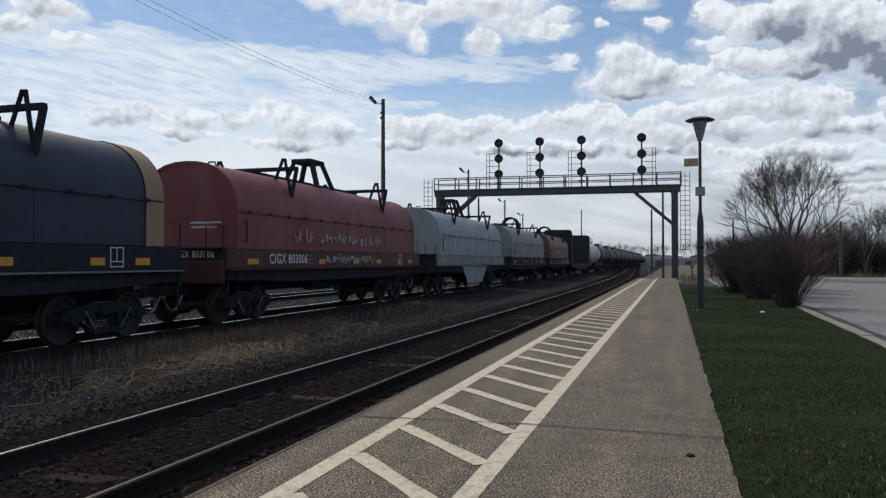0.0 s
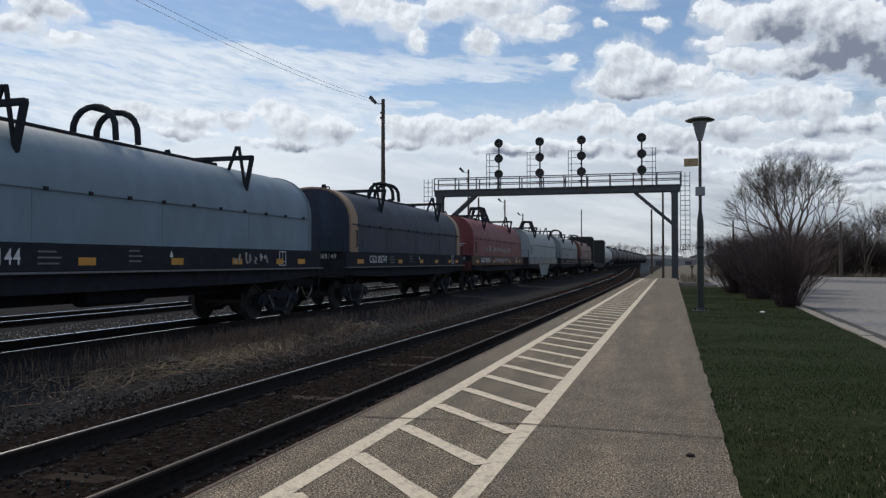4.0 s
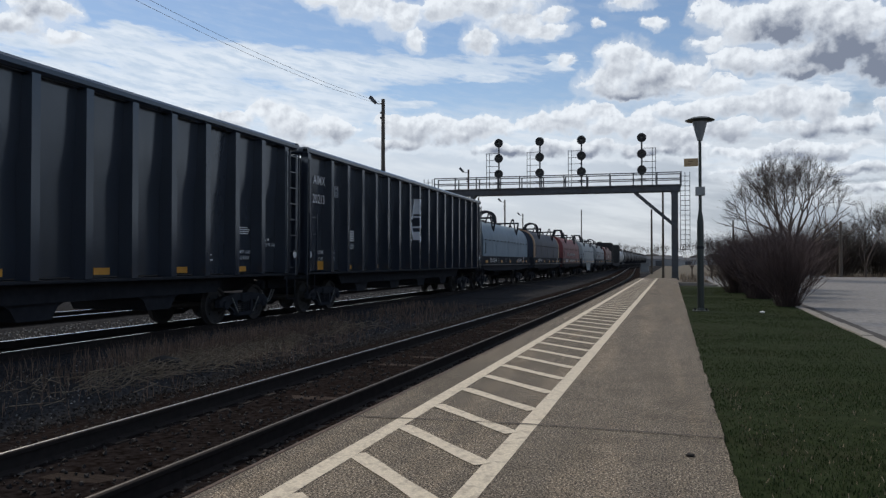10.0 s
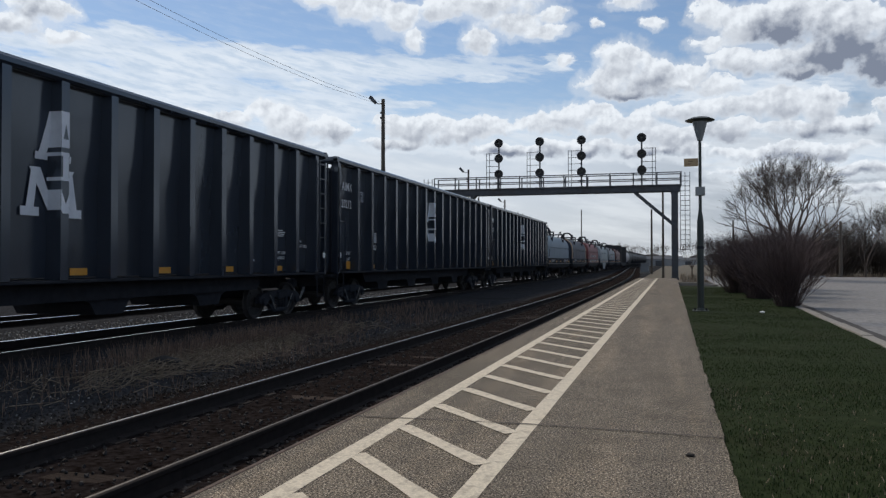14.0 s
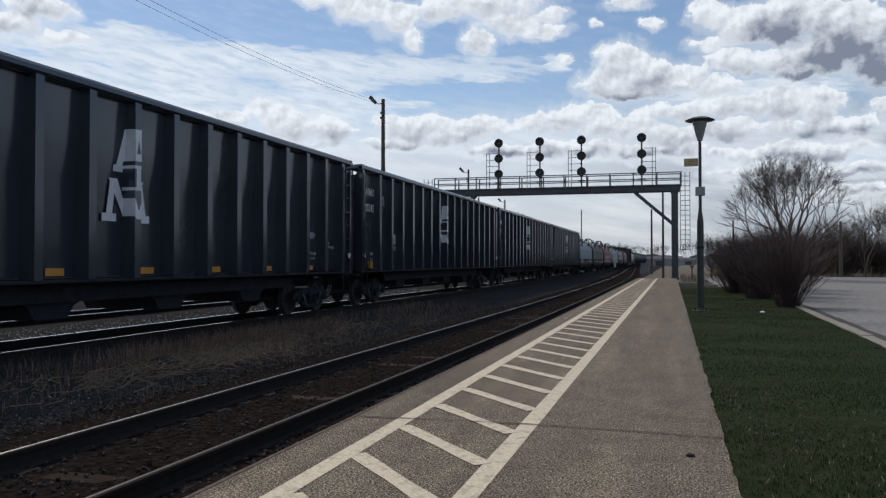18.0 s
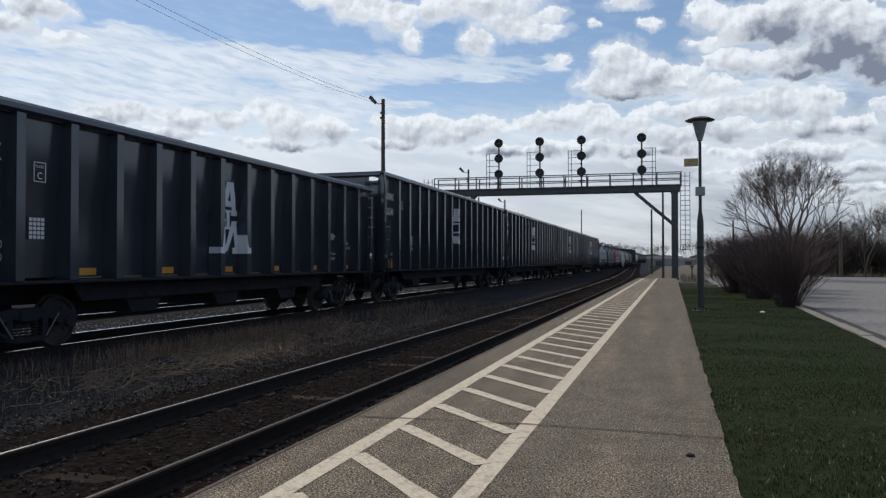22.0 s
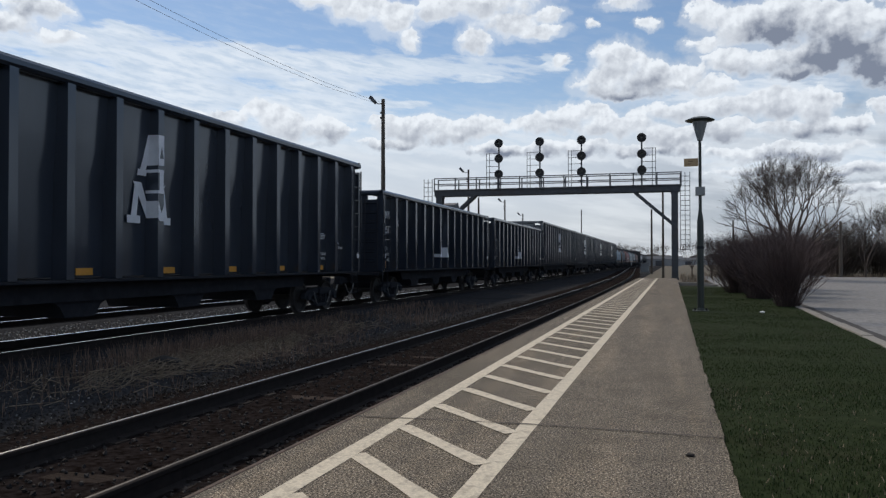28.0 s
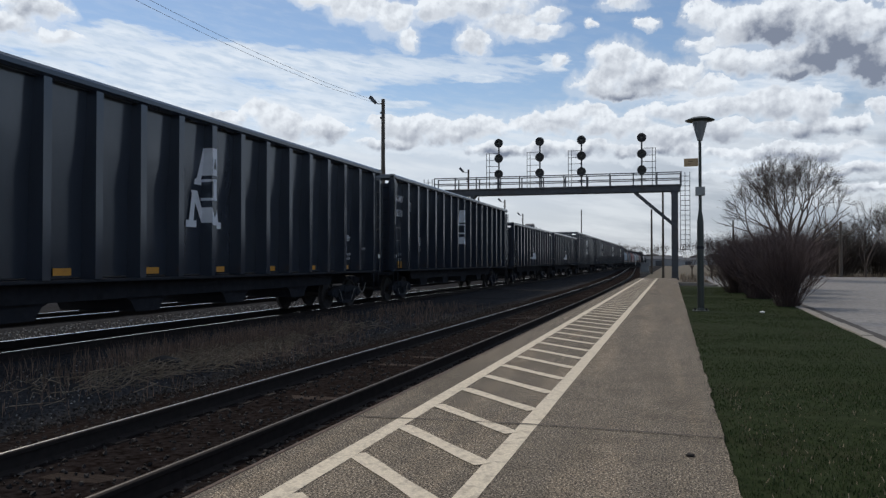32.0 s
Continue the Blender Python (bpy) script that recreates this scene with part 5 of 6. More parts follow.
def gantry():
    g = thing("signal_gantry", "dark steel signal gantry with handrails spanning the tracks", "signal gantry",
              at=Matrix.Translation(GA) @ Matrix.Rotation(math.atan2(GB.y - GA.y, GB.x - GA.x), 4, "Z"))
    W = (GB - GA).length
    for y in (-0.55, 0.55):
        part("girder", Shape().box(-0.2, W + 0.4, y - 0.12, y + 0.12, 7.88, 7.94).box(-0.2, W + 0.4, y - 0.02, y + 0.02, 7.94, 8.40)
             .box(-0.2, W + 0.4, y - 0.12, y + 0.12, 8.40, 8.46), M["gantry"], g)
    ms = Shape()
    for k in range(25):
        x = W * k / 24
        ms.box(x - 0.04, x + 0.04, -0.53, 0.53, 7.98, 8.3)
    stuff_part("cross_member", ms, M["gantry"], g)
    part("walkway", Shape().box(-0.2, W + 0.4, -0.7, 0.7, 8.47, 8.52), M["grate"], g)
    for y in (-0.75, 0.75):
        h = Shape()
        for z in (9.05, 9.62):
            h.bar((-0.2, y, z), (W + 0.5, y, z), 0.085)
        part("handrail", h, M["gantry"], g)
        for k in range(12):
            x = -0.15 + (W + 0.6) * k / 11
            part("rail_post", Shape().bar((x, y, 8.3), (x, y, 9.64), 0.10), M["gantry"], g)
    for x, s in ((0.25, 1), (W - 0.1, -1)):
        for y in (-0.5, 0.5):
            part("column", Shape().box(x - 0.28, x + 0.28, y - 0.11, y + 0.11, -0.3, 7.9, 0.01)
                 .box(x - 0.32, x + 0.32, y - 0.16, y + 0.16, -0.3, -0.1).box(x - 0.32, x + 0.32, y - 0.14, y + 0.14, 7.7, 7.88), M["gantry"], g)
            part("knee_brace", Shape().bar((x + s * 0.2, y, 4.9), (x + s * 3.6, y, 7.9), 0.20, 0.24), M["gantry"], g)
        lc = Shape()
        for k in range(8):
            lc.bar((x, -0.5, 0.8 + k * 0.85), (x, 0.5, 1.3 + k * 0.85), 0.06)
        part("column_lacing", lc, M["gantry"], g)
    # caged ladders at both ends
    for x0, s, zb in ((W + 0.38, 1, 2.4), (-0.45, -1, 6.0)):
        l = Shape()
        for dx in (0, 0.42, 0.84):
            l.bar((x0 + s * dx, -0.5, zb), (x0 + s * dx, -0.5, 9.6), 0.05)
        z = zb + 0.1
        while z < 9.6:
            l.bar((x0, -0.5, z), (x0 + s * 0.84, -0.5, z), 0.045)
            z += 0.45
        part("caged_ladder", l, M["gantry"], g)
    # signal masts: three round heads each, ladder beside
    for fx, s in ((0.277, -1), (0.452, -1), (0.625, -1), (0.867, 1)):
        x = W * fx
        mast = part("signal_mast", Shape().cyl((x, -0.6, 8.3), (x, -0.6, 12.8), 0.075, n=8).box(x - 0.35, x + 0.35, -0.75, -0.45, 9.0, 9.12), M["gantry"], g)
        for k, z in enumerate((9.91, 11.42, 12.93)):
            head = Shape().lathe([(0.42, -0.78), (0.43, -0.74), (0.43, -0.70), (0.16, -0.62), (0.12, -0.4)], 20, (x, 0, z), 1)
            hd = part("signal_head", head, M["signal"], mast, smooth=0.4)
            part("lens", Shape().lathe([(0.11, -0.80), (0.11, -0.785)], 14, (x, 0, z), 1), M["lens"], mast)
            hood_ = Shape()
            for i in range(9):
                a = math.pi * i / 8
                hood_.v += [(x + 0.14 * math.cos(a), -0.78, z + 0.14 * math.sin(a)), (x + 0.14 * math.cos(a), -1.05, z + 0.14 * math.sin(a))]
            hood_.f = [(2 * i, 2 * i + 1, 2 * i + 3, 2 * i + 2) for i in range(8)]
            part("lens_hood", hood_, M["signal"], mast)
        xl = x + s * 0.95
        l = Shape()
        for q in (0, s * 0.30):
            l.bar((xl + q, -0.5, 8.5), (xl + q, -0.5, 12.0), 0.05)
        for z in (8.9, 9.5, 10.1, 10.7, 11.3, 11.95):
            l.bar((xl + s * 0.3, -0.5, z), (x, -0.55, z), 0.045)
        part("mast_ladder", l, M["gantry"], mast)
    return g


gantry()


# ---- platform lamp ----
def platform_lamp():
    g = thing("platform_lamp", "dark green lamp post with a conical shade and small sign", "street lamp", at=pose(0.78, 22.95, -0.02))
    part("base_plate", Shape().box(-0.22, 0.22, -0.22, 0.22, 0, 0.03, 0.006).cyl((0, 0, 0.03), (0, 0, 0.10), 0.13, 0.1, 12), M["post_green"], g)
    for dx in (-0.16, 0.16):
        for dy in (-0.16, 0.16):
            part("bolt", Shape().cyl((dx, dy, 0.03), (dx, dy, 0.09), 0.02, n=6), M["under"], g)
    part("lower_post", Shape().lathe([(0.095, 0.05), (0.092, 2.55), (0.05, 2.85), (0.048, 2.9)], 14), M["post_green"], g, smooth=0.6)
    part("upper_post", Shape().cyl((0, 0, 2.85), (0, 0, 4.95), 0.046, 0.042, 12), M["post_green"], g, smooth=0.6)
    part("lamp_body", Shape().lathe([(0.07, 4.88), (0.09, 4.95), (0.20, 5.38), (0.21, 5.42)], 20), M["globe"], g, "grey tapered translucent lamp body", smooth=0.6)
    part("shade", Shape().lathe([(0.21, 5.42), (0.40, 5.45), (0.41, 5.465), (0.26, 5.53), (0.06, 5.57), (0.02, 5.58)], 24), M["post_green"], g, "wide shallow dark shade", smooth=0.6)
    s = part("sign", Shape().box(-0.44, -0.05, -0.075, -0.055, 4.14, 4.37, 0.004), M["sign"], g, "small yellowed sign on the post")
    b = Shape()
    for x0, x1, z0, z1 in ((-0.33, -0.20, 4.28, 4.30), (-0.33, -0.24, 4.20, 4.22)):
        b.box(x0, x1, -0.078, -0.076, z0, z1)
    part("sign_bar", b, M["edge_rust"], s)
    part("control_box", Shape().box(-0.13, 0.13, -0.10, 0.10, 3.30, 3.55, 0.01), M["globe"], g, "small grey box on the post")
    part("collar", Shape().cyl((0, 0, 1.78), (0, 0, 1.86), 0.10, n=12), M["under"], g)
    return g


platform_lamp()


# ---- poles and wires ----
def wood_pole(x, y, h, r=0.16, lamp=0, name="utility_pole", lean=0.0):
    g = thing(name, "weathered wooden pole" + (" with a floodlight at its top" if lamp else " beside the railway yard"), "pole", "yard poles", at=pose(x, y, -0.4, 0, lean, 0))
    part("shaft", Shape().cyl((0, 0, 0), (0, 0, h + 0.4), r, r * 0.72, 10), M["pole_wood"], g, smooth=0.8)
    if lamp:
        zt = h + 0.25
        part("arm", Shape().pipe([(0, 0, zt - 0.15), (lamp * 0.4, -0.05, zt - 0.2), (lamp * 0.6, -0.05, zt - 0.02)], 0.035), M["gantry"], g)
        part("floodlight", Shape().prism([(lamp * 0.55, zt - 0.02), (lamp * 0.65, zt - 0.20), (lamp * 1.12, zt + 0.25), (lamp * 0.95, zt + 0.47)], -0.22, 0.12, 1), M["gantry"], g, "square grey floodlight")
        part("insulator_rack", Shape().box(-0.22, -0.1, -0.08, 0.08, zt - 1.35, zt - 1.2).box(-0.22, -0.1, -0.08, 0.08, zt - 0.95, zt - 0.8), M["gantry"], g)
        part("conduit", Shape().cyl((0.2, -0.1, 1), (0.2, -0.1, zt - 5), 0.025, n=6), M["gantry"], g)
    return g


wood_pole(-21.02, 54.04, 13.76, 0.19, -1, "floodlight_pole")
wood_pole(-23.0, 86.9, 12.25, 0.15, -1, "floodlight_pole")
wood_pole(-25.2, 117.6, 11.1, 0.15, -1, "floodlight_pole")
wood_pole(-28.1, 148.0, 10.8, 0.15, -1, "floodlight_pole")
wood_pole(-29.8, 178.9, 9.2, 0.14, -1, "floodlight_pole")
wood_pole(-24.3, 97.0, 9.8, 0.16)
wood_pole(-16.9, 150.0, 11.5, 0.14)
wood_pole(-2.8, 113.9, 8.9, 0.17)
wood_pole(-0.85, 79.2, 8.3, 0.13)
wood_pole(5.4, 74.7, 5.2, 0.10)
wood_pole(14.85, 77.5, 5.1, 0.17, name="utility_stump")
wood_pole(-1.6, 160.0, 8.5, 0.10)


def wire(a, b, sag, label):
    pts = []
    for i in range(25):
        u = i / 24
        p = Vector(a).lerp(Vector(b), u)
        p.z -= sag * 4 * u * (1 - u)
        pts.append(p)
    return tagged(part("overhead_wire", Shape().pipe(pts, 0.009, 5), M["wire"], label=label), category="wire", group="overhead wires")


wire((-21.2, 54.0, 13.35), (-21.7, 6.0, 13.5), 1.1, "thin dark overhead wire strung to the floodlight pole")
wire((-21.2, 54.0, 13.55), (-21.5, 6.0, 13.8), 1.1, "thin dark overhead wire strung to the floodlight pole")

# ---- lawn, kerb, car park ----
KERB_X = lambda y: 3.66 + 0.0272 * (y - 25.7)   # lawn side of the kerb, not quite parallel to the platform
lawn = sheet("lawn", span(0.0, 1.0, 0.0625), span(-30, 30, 0.5) + span(31, 46, 1.5), -0.015, M["lawn"], 0.018, 8, 1.3, label="short dull green grass strip beside the platform", category="lawn")
for v_ in lawn.data.vertices:
    v_.co.x = PR - 0.12 + v_.co.x * (KERB_X(v_.co.y) + 0.02 - PR + 0.12)


def kerb_line():
    g = thing("kerb", "pale worn concrete kerb between lawn and car park", "kerb", kind="structure")
    y = -29.0
    k = Shape().box(0, 0.22, 0.006, 2.994, -0.25, 0.0, 0.018).mesh("kerb_stone")
    rng = random.Random(5)
    while y < 42:
        part("kerb_stone", k, M["concrete"], g, at=pose(KERB_X(y), y, 0.01 + rng.uniform(-0.012, 0.012), 0, 0, -1.56 + rng.uniform(-0.15, 0.15)))
        y += 3.0
    x = 0.6
    while x < 3.9:
        part("kerb_stone", k, M["concrete"], g, at=pose(x + 1.9, 52.6 - (x - 0.6) * 2.55, 0.0, 0, 0, 50))
        x += 1.9
    return g


kerb_line()
sheet("car_park", [2.6, 8, 14, 22, 40, 70], [-40, 0, 20, 40, 60, 78], -0.05, M["lot"], label="empty pale grey asphalt car park", category="car park")
gutter = sheet("gutter", [0.2, 0.52], span(-40, 44, 1), -0.040, M["crack"], 0.004, 2, 2.0, label="dark strip along the kerb", category="gutter")
for v_ in gutter.data.vertices:
    v_.co.x += KERB_X(v_.co.y) + (0.06 * noise.noise(Vector((v_.co.y * 0.7, 3, 1))) if v_.co.x > 0.4 else 0)


def blades(name, count, place, h0, h1, w, material, label, category, seed, lean=0.5):
    rng = random.Random(seed)
    s = Shape()
    for _ in range(count):
        x, y, z = place(rng)
        h = rng.uniform(h0, h1)
        a = rng.random() * 6.283
        l = rng.random() * lean * h
        dx, dy = math.cos(a) * l, math.sin(a) * l
        c, d = math.cos(a + 1.3) * w, math.sin(a + 1.3) * w
        n = len(s.v)
        s.v += [(x - c, y - d, z), (x + c, y + d, z), (x + dx * 0.4 + c * 0.7, y + dy * 0.4 + d * 0.7, z + h * 0.6),
                (x + dx * 0.4 - c * 0.7, y + dy * 0.4 - d * 0.7, z + h * 0.6), (x + dx, y + dy, z + h)]
        s.f += [(n, n + 1, n + 2, n + 3), (n + 3, n + 2, n + 4)]
    return tagged(part(name, s, material, kind="stuff", label=label), category=category)


def lawn_place(g):
    y = 3.0 + 40 * g.random() ** 2.0 if g.random() > 0.12 else g.uniform(-5.0, 3.1)
    return (g.uniform(PR - 0.06, KERB_X(y) - 0.02), y, -0.02)


blades("grass", 110000, lawn_place, 0.010, 0.034, 0.0035, M["blade"], "short green grass blades with bare patches", "grass", 11)
blades("dead_lawn_grass", 1500, lambda g: (PR + 0.15 + 2.4 * g.random() ** 1.3, 3.2 + 6 * g.random() ** 1.2, -0.015), 0.010, 0.034, 0.0035, M["straw"], "pale dead grass among the lawn", "grass", 12, 1.2)


def verge(g):
    while True:
        x, y = g.uniform(-10.0, -6.15), 5 + 24 * g.random() ** 1.4
        if noise.noise(Vector((x * 0.55, y * 0.35, 4))) > g.uniform(-0.35, 0.30) and abs(x + 7.9 + 0.02 * y) < 1.9 and g.random() < (y - 6.0) / 5.0:
            return (x, y, -0.38)


def clump(g):
    return (-8.55 + g.gauss(0, 0.35), g.gauss(13.4, 2.2), -0.38)


blades("weed_clump", 2600, clump, 0.15, 0.48, 0.005, M["weed"], "thicket of standing brown dead weeds beside the freight track", "weeds", 14, 0.6)
blades("dry_weeds", 4600, verge, 0.05, 0.36, 0.005, M["weed"], "thin brown dead weeds between the tracks", "weeds", 13, 0.7)


def straw():
    rng = random.Random(21)
    s = Shape()
    for _ in range(1250):
        y = 8.0 + 11 * rng.random() if rng.random() < 0.4 else rng.gauss(11.6, 1.6)
        x = -7.2 + rng.gauss(0, 0.42) - 0.045 * y
        if rng.random() > 0.35 + 0.65 * max(0, noise.noise(Vector((x * 0.8, y * 0.5, 7))) + 0.4):
            continue
        a = rng.gauss(0.3, 0.8)
        l = rng.uniform(0.2, 0.75)
        z = -0.33 + rng.random() * 0.10
        d = Vector((math.sin(a), math.cos(a), 0)) * l
        k = Vector((rng.gauss(0, 0.05), rng.gauss(0, 0.05), rng.uniform(0, 0.12)))
        p = Vector((x, y, z))
        s.cyl(p, p + d * 0.5 + k, 0.006, 0.005, 3, False).cyl(p + d * 0.5 + k, p + d, 0.005, 0.002, 3, False)
    return tagged(part("fallen_straw", s, M["straw"], kind="stuff", label="matted pale straw lying on the yard gravel"), category="straw")


straw()


def boulder(name, x, y, z, r, material, label, category, seed):
    s = Shape()
    n, m_ = 12, 7
    prof = [(max(0.01, math.sin(math.pi * j / (m_ - 1))), -math.cos(math.pi * j / (m_ - 1))) for j in range(m_)]
    s.lathe(prof, n)
    s.v = [tuple(Vector(v) * (1 + 0.35 * noise.noise(Vector(v) * 1.6 + Vector((seed, 0, 0))))) for v in s.v]
    s.v = [(v[0] * r * 1.3, v[1] * r, v[2] * r * 0.6) for v in s.v]
    return tagged(part(name, s, material, label=label, at=pose(x, y, z), smooth=0.7), category=category)


boulder("rock", -7.92, 10.57, -0.29, 0.24, M["rock"], "dark stone lying among dead weeds", "rock", 1)
boulder("clod", 0.12, 5.77, 0.008, 0.024, M["rock"], "small dark clod on the platform", "clod", 5)


# ---- bare trees and shrubs ----
def bare_tree(name, label, seed, at, fork, girth, limbs, spread, first, levels, group="", twigs=3, crown=None):
    """Limbs fan out of a low fork and divide again and again, turning slowly upwards, down to fine twigs."""
    rng = random.Random(seed)
    limb, fine = Shape(), Shape()

    def grow(p, d, length, r, level):
        n = 3
        for i in range(n):
            d = (d + Vector((rng.gauss(0, 0.10), rng.gauss(0, 0.10), 0.05 + rng.gauss(0, 0.06)))).normalized()
            q = p + d * length / n
            r2 = max(0.0055, r * 0.93)
            thick = r > 0.022
            (limb if thick else fine).cyl(p, q, r, r2, 7 if r > 0.06 else 4 if thick else 3, False)
            if r < 0.03 and (i or level == 0):
                for _ in range(twigs):
                    w = (d + Vector((rng.gauss(0, 0.55), rng.gauss(0, 0.55), rng.gauss(0.1, 0.4)))).normalized()
                    e = q + w * rng.uniform(0.25, 0.6)
                    fine.cyl(q, e, 0.006, 0.0035, 3, False)
                    w = (w + Vector((rng.gauss(0, 0.5), rng.gauss(0, 0.5), 0.2))).normalized()
                    fine.cyl(e, e + w * rng.uniform(0.15, 0.35), 0.0045, 0.003, 3, False)
            p, r = q, r2
        if level == 0 or crown and (p.x / crown[0]) ** 2 + (p.y / crown[0]) ** 2 + ((p.z - crown[1]) / crown[2]) ** 2 > 1:
            return
        turn_ = rng.random() * 6.283
        kids = 3 if rng.random() < 0.35 else 2
        side = d.orthogonal().normalized()
        for k in range(kids):
            a = turn_ + 6.283 * k / kids + rng.uniform(-0.4, 0.4)
            out = Matrix.Rotation(a, 3, d) @ side
            lean = math.tan(rng.uniform(0.35, 0.70) if k else rng.uniform(0.12, 0.35))
            grow(p, (d + out * lean).normalized(), length * rng.uniform(0.70, 0.90), r * (0.76 if k == 0 else 0.66), level - 1)

    trunk_top = Vector((0, 0, fork))
    limb.lathe([(girth * 1.35, -0.1), (girth * 1.05, 0.4), (girth, fork * 0.7), (girth * 0.9, fork + 0.1)], 10)
    for k in range(limbs):
        a = 6.283 * k / limbs + rng.uniform(-0.3, 0.3)
        lean = radians((0.55 + 0.45 * (k % 3) / 2) * spread) if k % 4 else radians(14)
        d = Vector((math.cos(a) * math.sin(lean), math.sin(a) * math.sin(lean), math.cos(lean)))
        grow(trunk_top - Vector((0, 0, rng.random() * 0.3 * fork)), d, first * rng.uniform(0.9, 1.15), girth * rng.uniform(0.42, 0.62), levels)
    g = thing(name, label, "tree", group, at=at)
    part("trunk", limb, M["bark"], g, smooth=0.8)
    stuff_part("twig_crown", fine, M["crown"], g)
    return g


bare_tree("bare_tree", "wide leafless tree with a dome of fine twigs", 5, pose(8.85, 65.0, -0.3), 2.0, 0.30, 9, 68, 2.1, 6, twigs=2, crown=(4.6, 4.4, 5.1))
far_tree = bare_tree("bare_tree", "slender leafless tree in the distance", 9, pose(19.6, 78, -0.3), 1.5, 0.13, 5, 36, 1.75, 4, "distant bare trees", 2)
for x, y, s_, r_ in ((22.8, 84, 0.95, 40), (26, 92, 0.9, 70), (15.9, 86, 0.85, 100), (17.6, 92, 0.75, 190), (29.5, 96, 0.8, 300), (17.2, 79, 0.8, 250), (21.2, 80, 1.0, 330), (13.6, 84, 0.6, 60), (3.4, 72, 0.5, 220), (-14.0, 330, 1.15, 0), (-20, 340, 1.3, 90), (-9, 345, 1.1, 200), (-27, 350, 1.25, 140), (-34, 360, 1.2, 250),
                     (-40, 330, 1.4, 20), (-4, 360, 1.3, 20), (2.2, 92, 0.55, 15), (4.2, 90, 0.6, 130), (34, 104, 0.8, 10)):
    copy_thing(far_tree, pose(x, y, -0.3, 0, 0, r_)).scale = (s_, s_, s_)


def shrub(name, label, seed, count, h, w, material, at, group="", r=0.012, droop=0.25, fork=3):
    """Many thin stems fanning out from one root."""
    rng = random.Random(seed)
    s, f = Shape(), Shape()
    for _ in range(count):
        a = rng.random() * 6.283
        b = rng.random() ** 0.7
        base = Vector((math.cos(a) * 0.36 * w * b, math.sin(a) * 0.36 * w * b, -0.05))
        d = Vector((math.cos(a) * b * w / h, math.sin(a) * b * w / h, 1.0)).normalized()
        l = h * rng.uniform(0.65, 1.08)
        q, rr = base, r
        for i in range(4):
            d = (d + Vector((rng.gauss(0, 0.17), rng.gauss(0, 0.17), -droop * 0.2 * b))).normalized()
            e = q + d * l / 4
            s.cyl(q, e, rr, rr * 0.72, 3, False)
            for _k in range(fork if i else 0):
                a2 = rng.random() * 6.283
                d2 = (d + Vector((math.cos(a2), math.sin(a2), 0.3)) * rng.uniform(0.3, 0.7)).normalized()
                f.cyl(q.lerp(e, rng.random()), e + d2 * l * rng.uniform(0.08, 0.26), rr * 0.55, rr * 0.25, 3, False)
            q, rr = e, rr * 0.72
    g = thing(name, label, "shrub", group, at=at)
    stuff_part("stem_clump", s, material, g)
    stuff_part("twig_clump", f, material, g)
    return g


shrub("red_stem_bush", "dense leafless bush with dark reddish stems beside the lawn", 3, 300, 2.45, 0.85, M["bush"], pose(3.5, 26.2, -0.05), r=0.0085, droop=0.9, fork=4)
second = shrub("red_stem_bush", "dense leafless bush with dark reddish stems", 4, 260, 2.5, 1.15, M["bush"], pose(3.2, 31.5, -0.05), "hedge bushes", r=0.010, droop=0.6, fork=4)
for x, y, s_, r_ in ((2.75, 37.0, 0.92, 80), (4.3, 34.5, 1.1, 170), (3.4, 40.5, 1.0, 260), (5.0, 38.5, 1.1, 30), (5.6, 42.5, 1.2, 120), (4.5, 45.0, 1.2, 210)):
    copy_thing(second, pose(x, y, -0.05, 0, 0, r_)).scale = (s_, s_, s_)
scrub = shrub("scrub", "tangled leafless brown scrub at the field's edge", 6, 240, 4.5, 2.6, M["scrub"], pose(6.5, 84, -0.3), "field scrub", r=0.022, fork=4)
rs = random.Random(8)
for k in range(40):
    x = 8 + 62 * (k / 39) + rs.uniform(-1.5, 1.5)
    y = 82 + 10 * rs.random() + 0.12 * x
    s_ = rs.uniform(0.85, 1.3)
    copy_thing(scrub, pose(x, y, -0.35, 0, 0, rs.random() * 360)).scale = (s_, s_, s_ * rs.uniform(0.8, 1.1))

# the hedge goes on round the car park, where only the wagons' paint mirrors it
for k in range(26):
    s_ = rs.uniform(1.3, 1.9)
    copy_thing(scrub, pose(70 + 8 * rs.random(), -15 + 4.2 * k + rs.uniform(-1, 1), -0.35, 0, 0, rs.random() * 360)).scale = (s_, s_, s_ * rs.uniform(0.8, 1.1))


def field_grass(g):
    x = g.uniform(0.8, 60)
    return (x, g.uniform(53, 86) if x < 5 else g.uniform(78, 88), -0.42)


blades("field_grass", 9000, field_grass, 0.3, 0.85, 0.02, M["straw"], "tall dry tan grass at the field's edge", "grass", 31, 0.5)


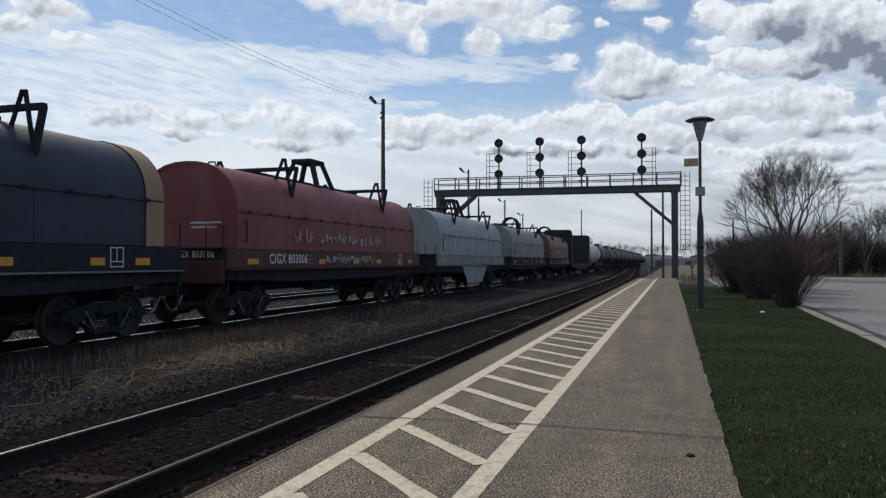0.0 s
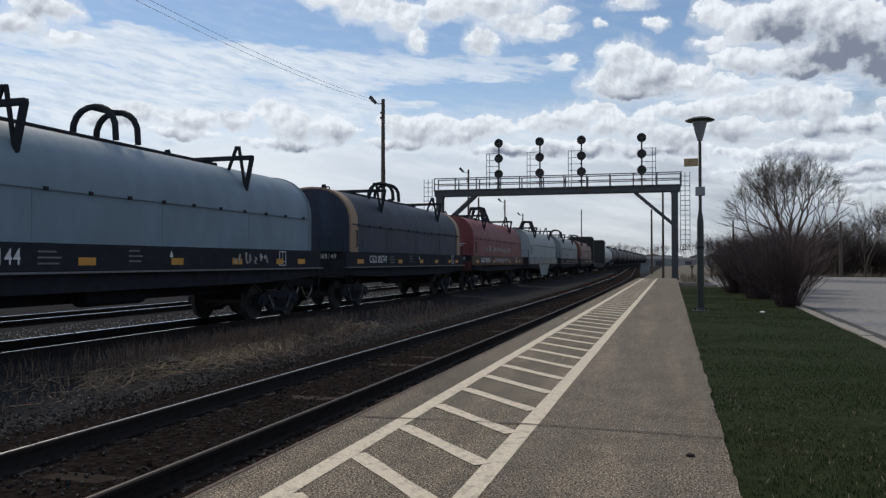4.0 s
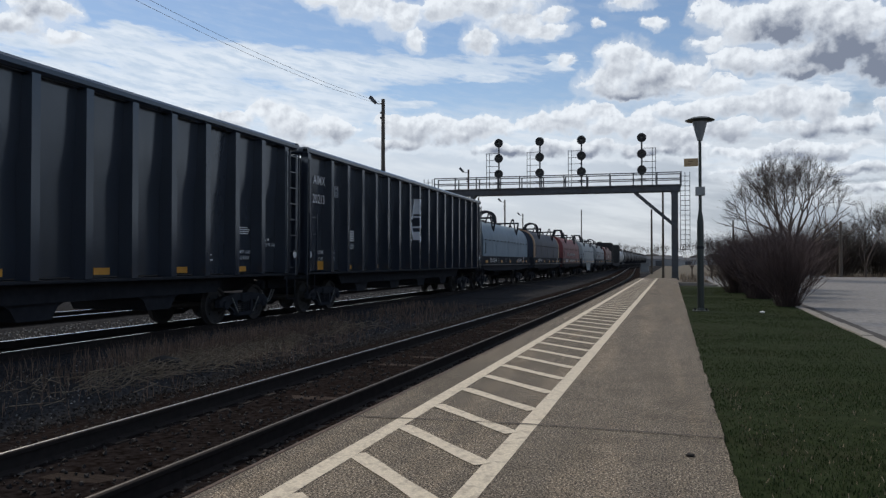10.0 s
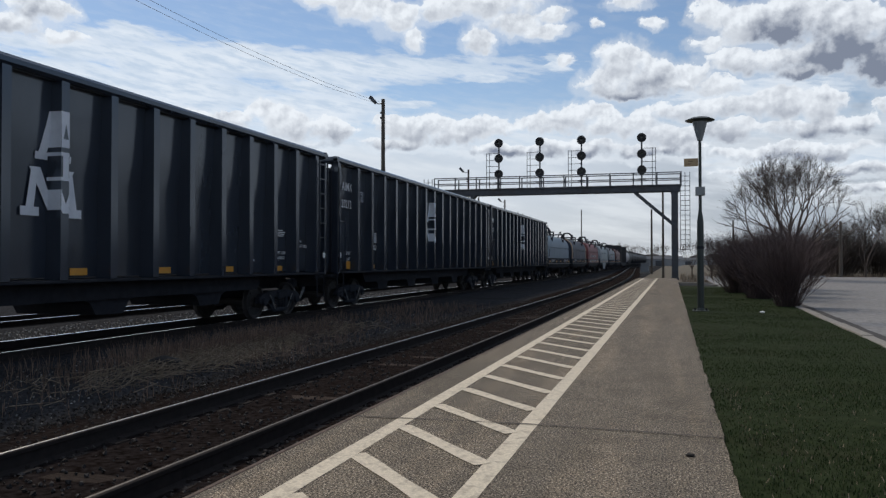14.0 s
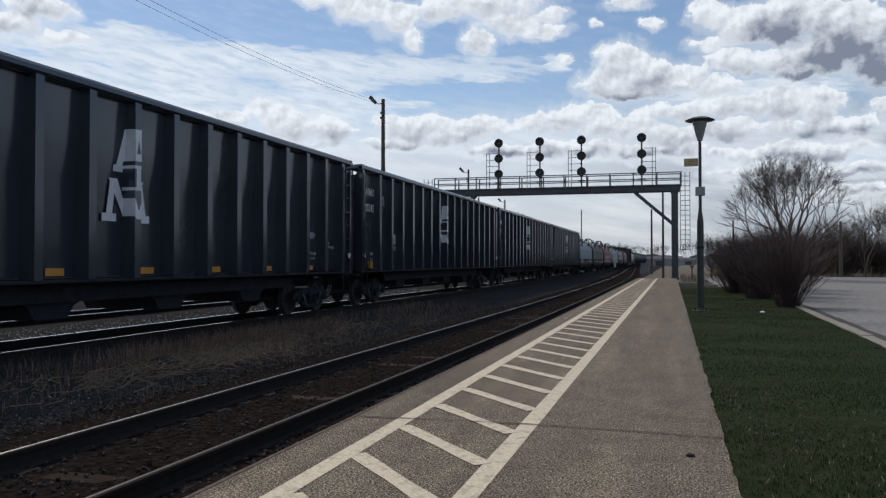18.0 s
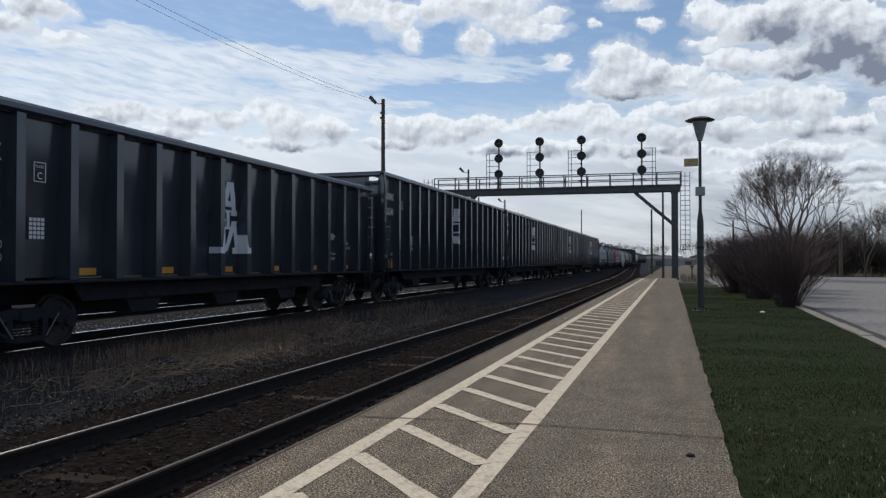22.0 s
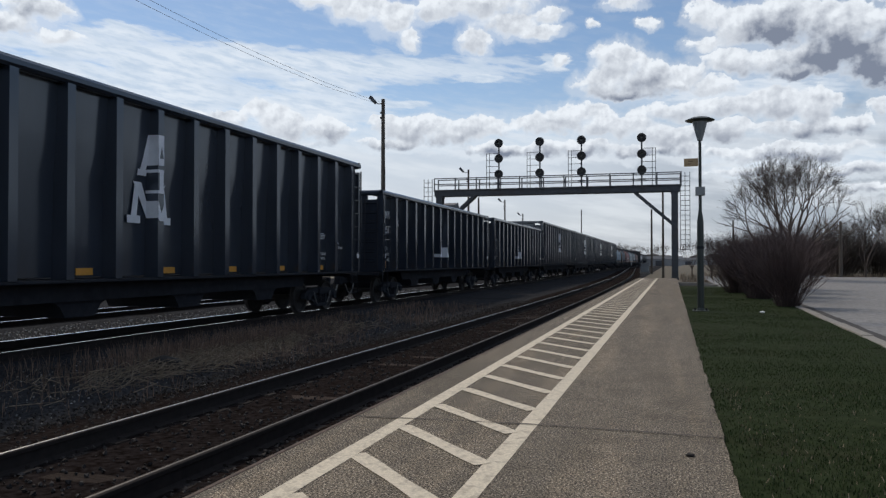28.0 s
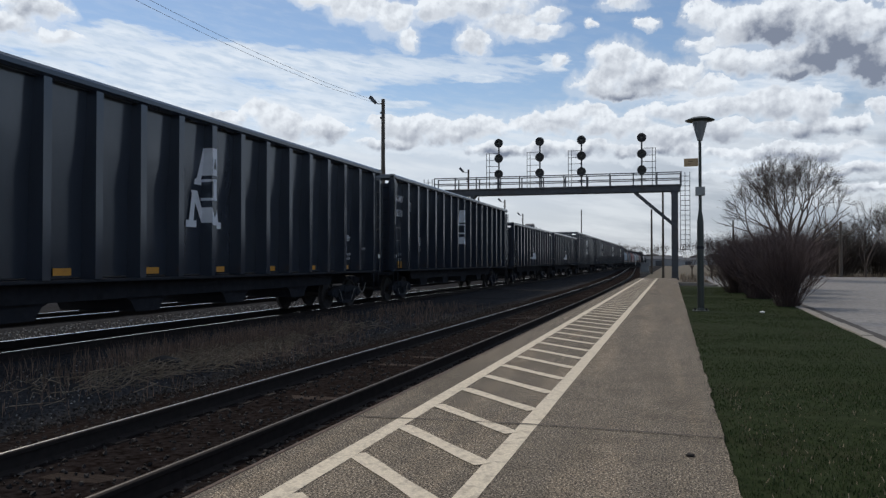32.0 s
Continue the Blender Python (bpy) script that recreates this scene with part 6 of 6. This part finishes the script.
def far_line(name, y, x0, x1, h, step_, material, label, seed):
    s = Shape()
    rng = random.Random(seed)
    x = x0
    while x < x1:
        w = step_ * rng.uniform(0.8, 1.6)
        hh = h * rng.uniform(0.55, 1.15)
        n = len(s.v)
        ring = [(math.cos(6.283 * i / 9) * w, math.sin(6.283 * i / 9) * w) for i in range(9)]
        for z, k in ((-1.0, 1.0), (hh * 0.5, 1.05), (hh * 0.85, 0.7), (hh, 0.25)):
            s.v += [(x + u * k * rng.uniform(0.85, 1.15), y + v * k, z * rng.uniform(0.94, 1.06)) for u, v in ring]
        for j in range(3):
            s.f += [(n + j * 9 + i, n + j * 9 + (i + 1) % 9, n + (j + 1) * 9 + (i + 1) % 9, n + (j + 1) * 9 + i) for i in range(9)]
        x += step_ * rng.uniform(0.5, 1.1)
    return tagged(part(name, s, material, kind="stuff", label=label), category="woods")


far_line("far_woods", 900, -700, 600, 9.0, 9.0, M["far"], "dark line of woods on the horizon", 2)
far_line("far_woods_west", 620, -560, -120, 8.0, 7.0, M["far"], "dark line of woods behind the yard", 3)


def shed(x, y, w, d, h, label):
    g = thing("shed", label, "building", at=pose(x, y, -0.4))
    part("wall", Shape().box(-w / 2, w / 2, -d / 2, d / 2, 0, h), M["wall_pale"], g)
    part("roof", Shape().prism([(-d / 2 - 0.3, h), (d / 2 + 0.3, h), (0, h + d * 0.12)], -w / 2 - 0.3, w / 2 + 0.3, 0), M["gantry"], g)
    dr = part("door", Shape().box(-1.5, 1.5, -d / 2 - 0.06, -d / 2 - 0.003, 0.0, h * 0.75), M["gantry"], g)
    return g


def relay_case(x, y, w, h):
    g = thing("relay_cabinet", "grey steel relay cabinet beside the line", "cabinet", "relay cabinets", at=pose(x, y, -0.42))
    part("plinth", Shape().box(-w / 2 - 0.1, w / 2 + 0.1, -0.5, 0.5, 0, 0.25), M["concrete"], g)
    part("body", Shape().box(-w / 2, w / 2, -0.4, 0.4, 0.25, h, 0.02), M["globe"], g)
    part("door", Shape().box(-w / 2 + 0.06, w / 2 - 0.06, -0.43, -0.403, 0.35, h - 0.1), M["globe"], g)
    part("roof", Shape().box(-w / 2 - 0.08, w / 2 + 0.08, -0.5, 0.5, h, h + 0.06), M["grate"], g)


relay_case(-3.9, 118, 1.2, 1.5)
boulder("paper_scrap", 2.33, 22.2, 0.03, 0.05, M["white"], "crumpled white paper scrap on the lawn", "litter", 7)
kb = thing("parking_block", "pale concrete parking block at the car park's far edge", "parking block", at=pose(12.6, 77.0, -0.05))
part("block", Shape().prism([(-0.09, 0), (0.09, 0), (0.06, 0.14), (-0.06, 0.14)], -0.9, 0.9, 0), M["wall_pale"], kb)
shed(8.0, 420, 60, 12, 2.4, "low pale shed with a dark roof far beyond the platform")
shed(-5.0, 330, 18, 10, 2.8, "low pale shed beside the line in the distance")


# ---- what moves: the train rolls away along the straight freight track, the clouds drift ----
def run(t):
    """How far the train has rolled: it gathers a little speed."""
    return 5.70 * t + 0.00425 * t * t


def motions():
    for car, mid in TRAIN:
        walk(car, [(2.0 * k, pose(TRAIN_X, mid + run(2.0 * k), RAIL_Z, 0, 0, 90)) for k in range(17)])
    for w, dx in WHEELSETS:
        walk(w, [(k * 0.1, pose(dx, 0, WHEEL_R) @ Matrix.Rotation(run(k * 0.1) / WHEEL_R, 4, "Y")) for k in range(321)])
    walk(clouds, [(0.0, pose(0, 0, 0, 0, 0, 16.744)), (32.0, pose(0, 0, 0, 0, 0, 16.744 + 0.72))])


motions()
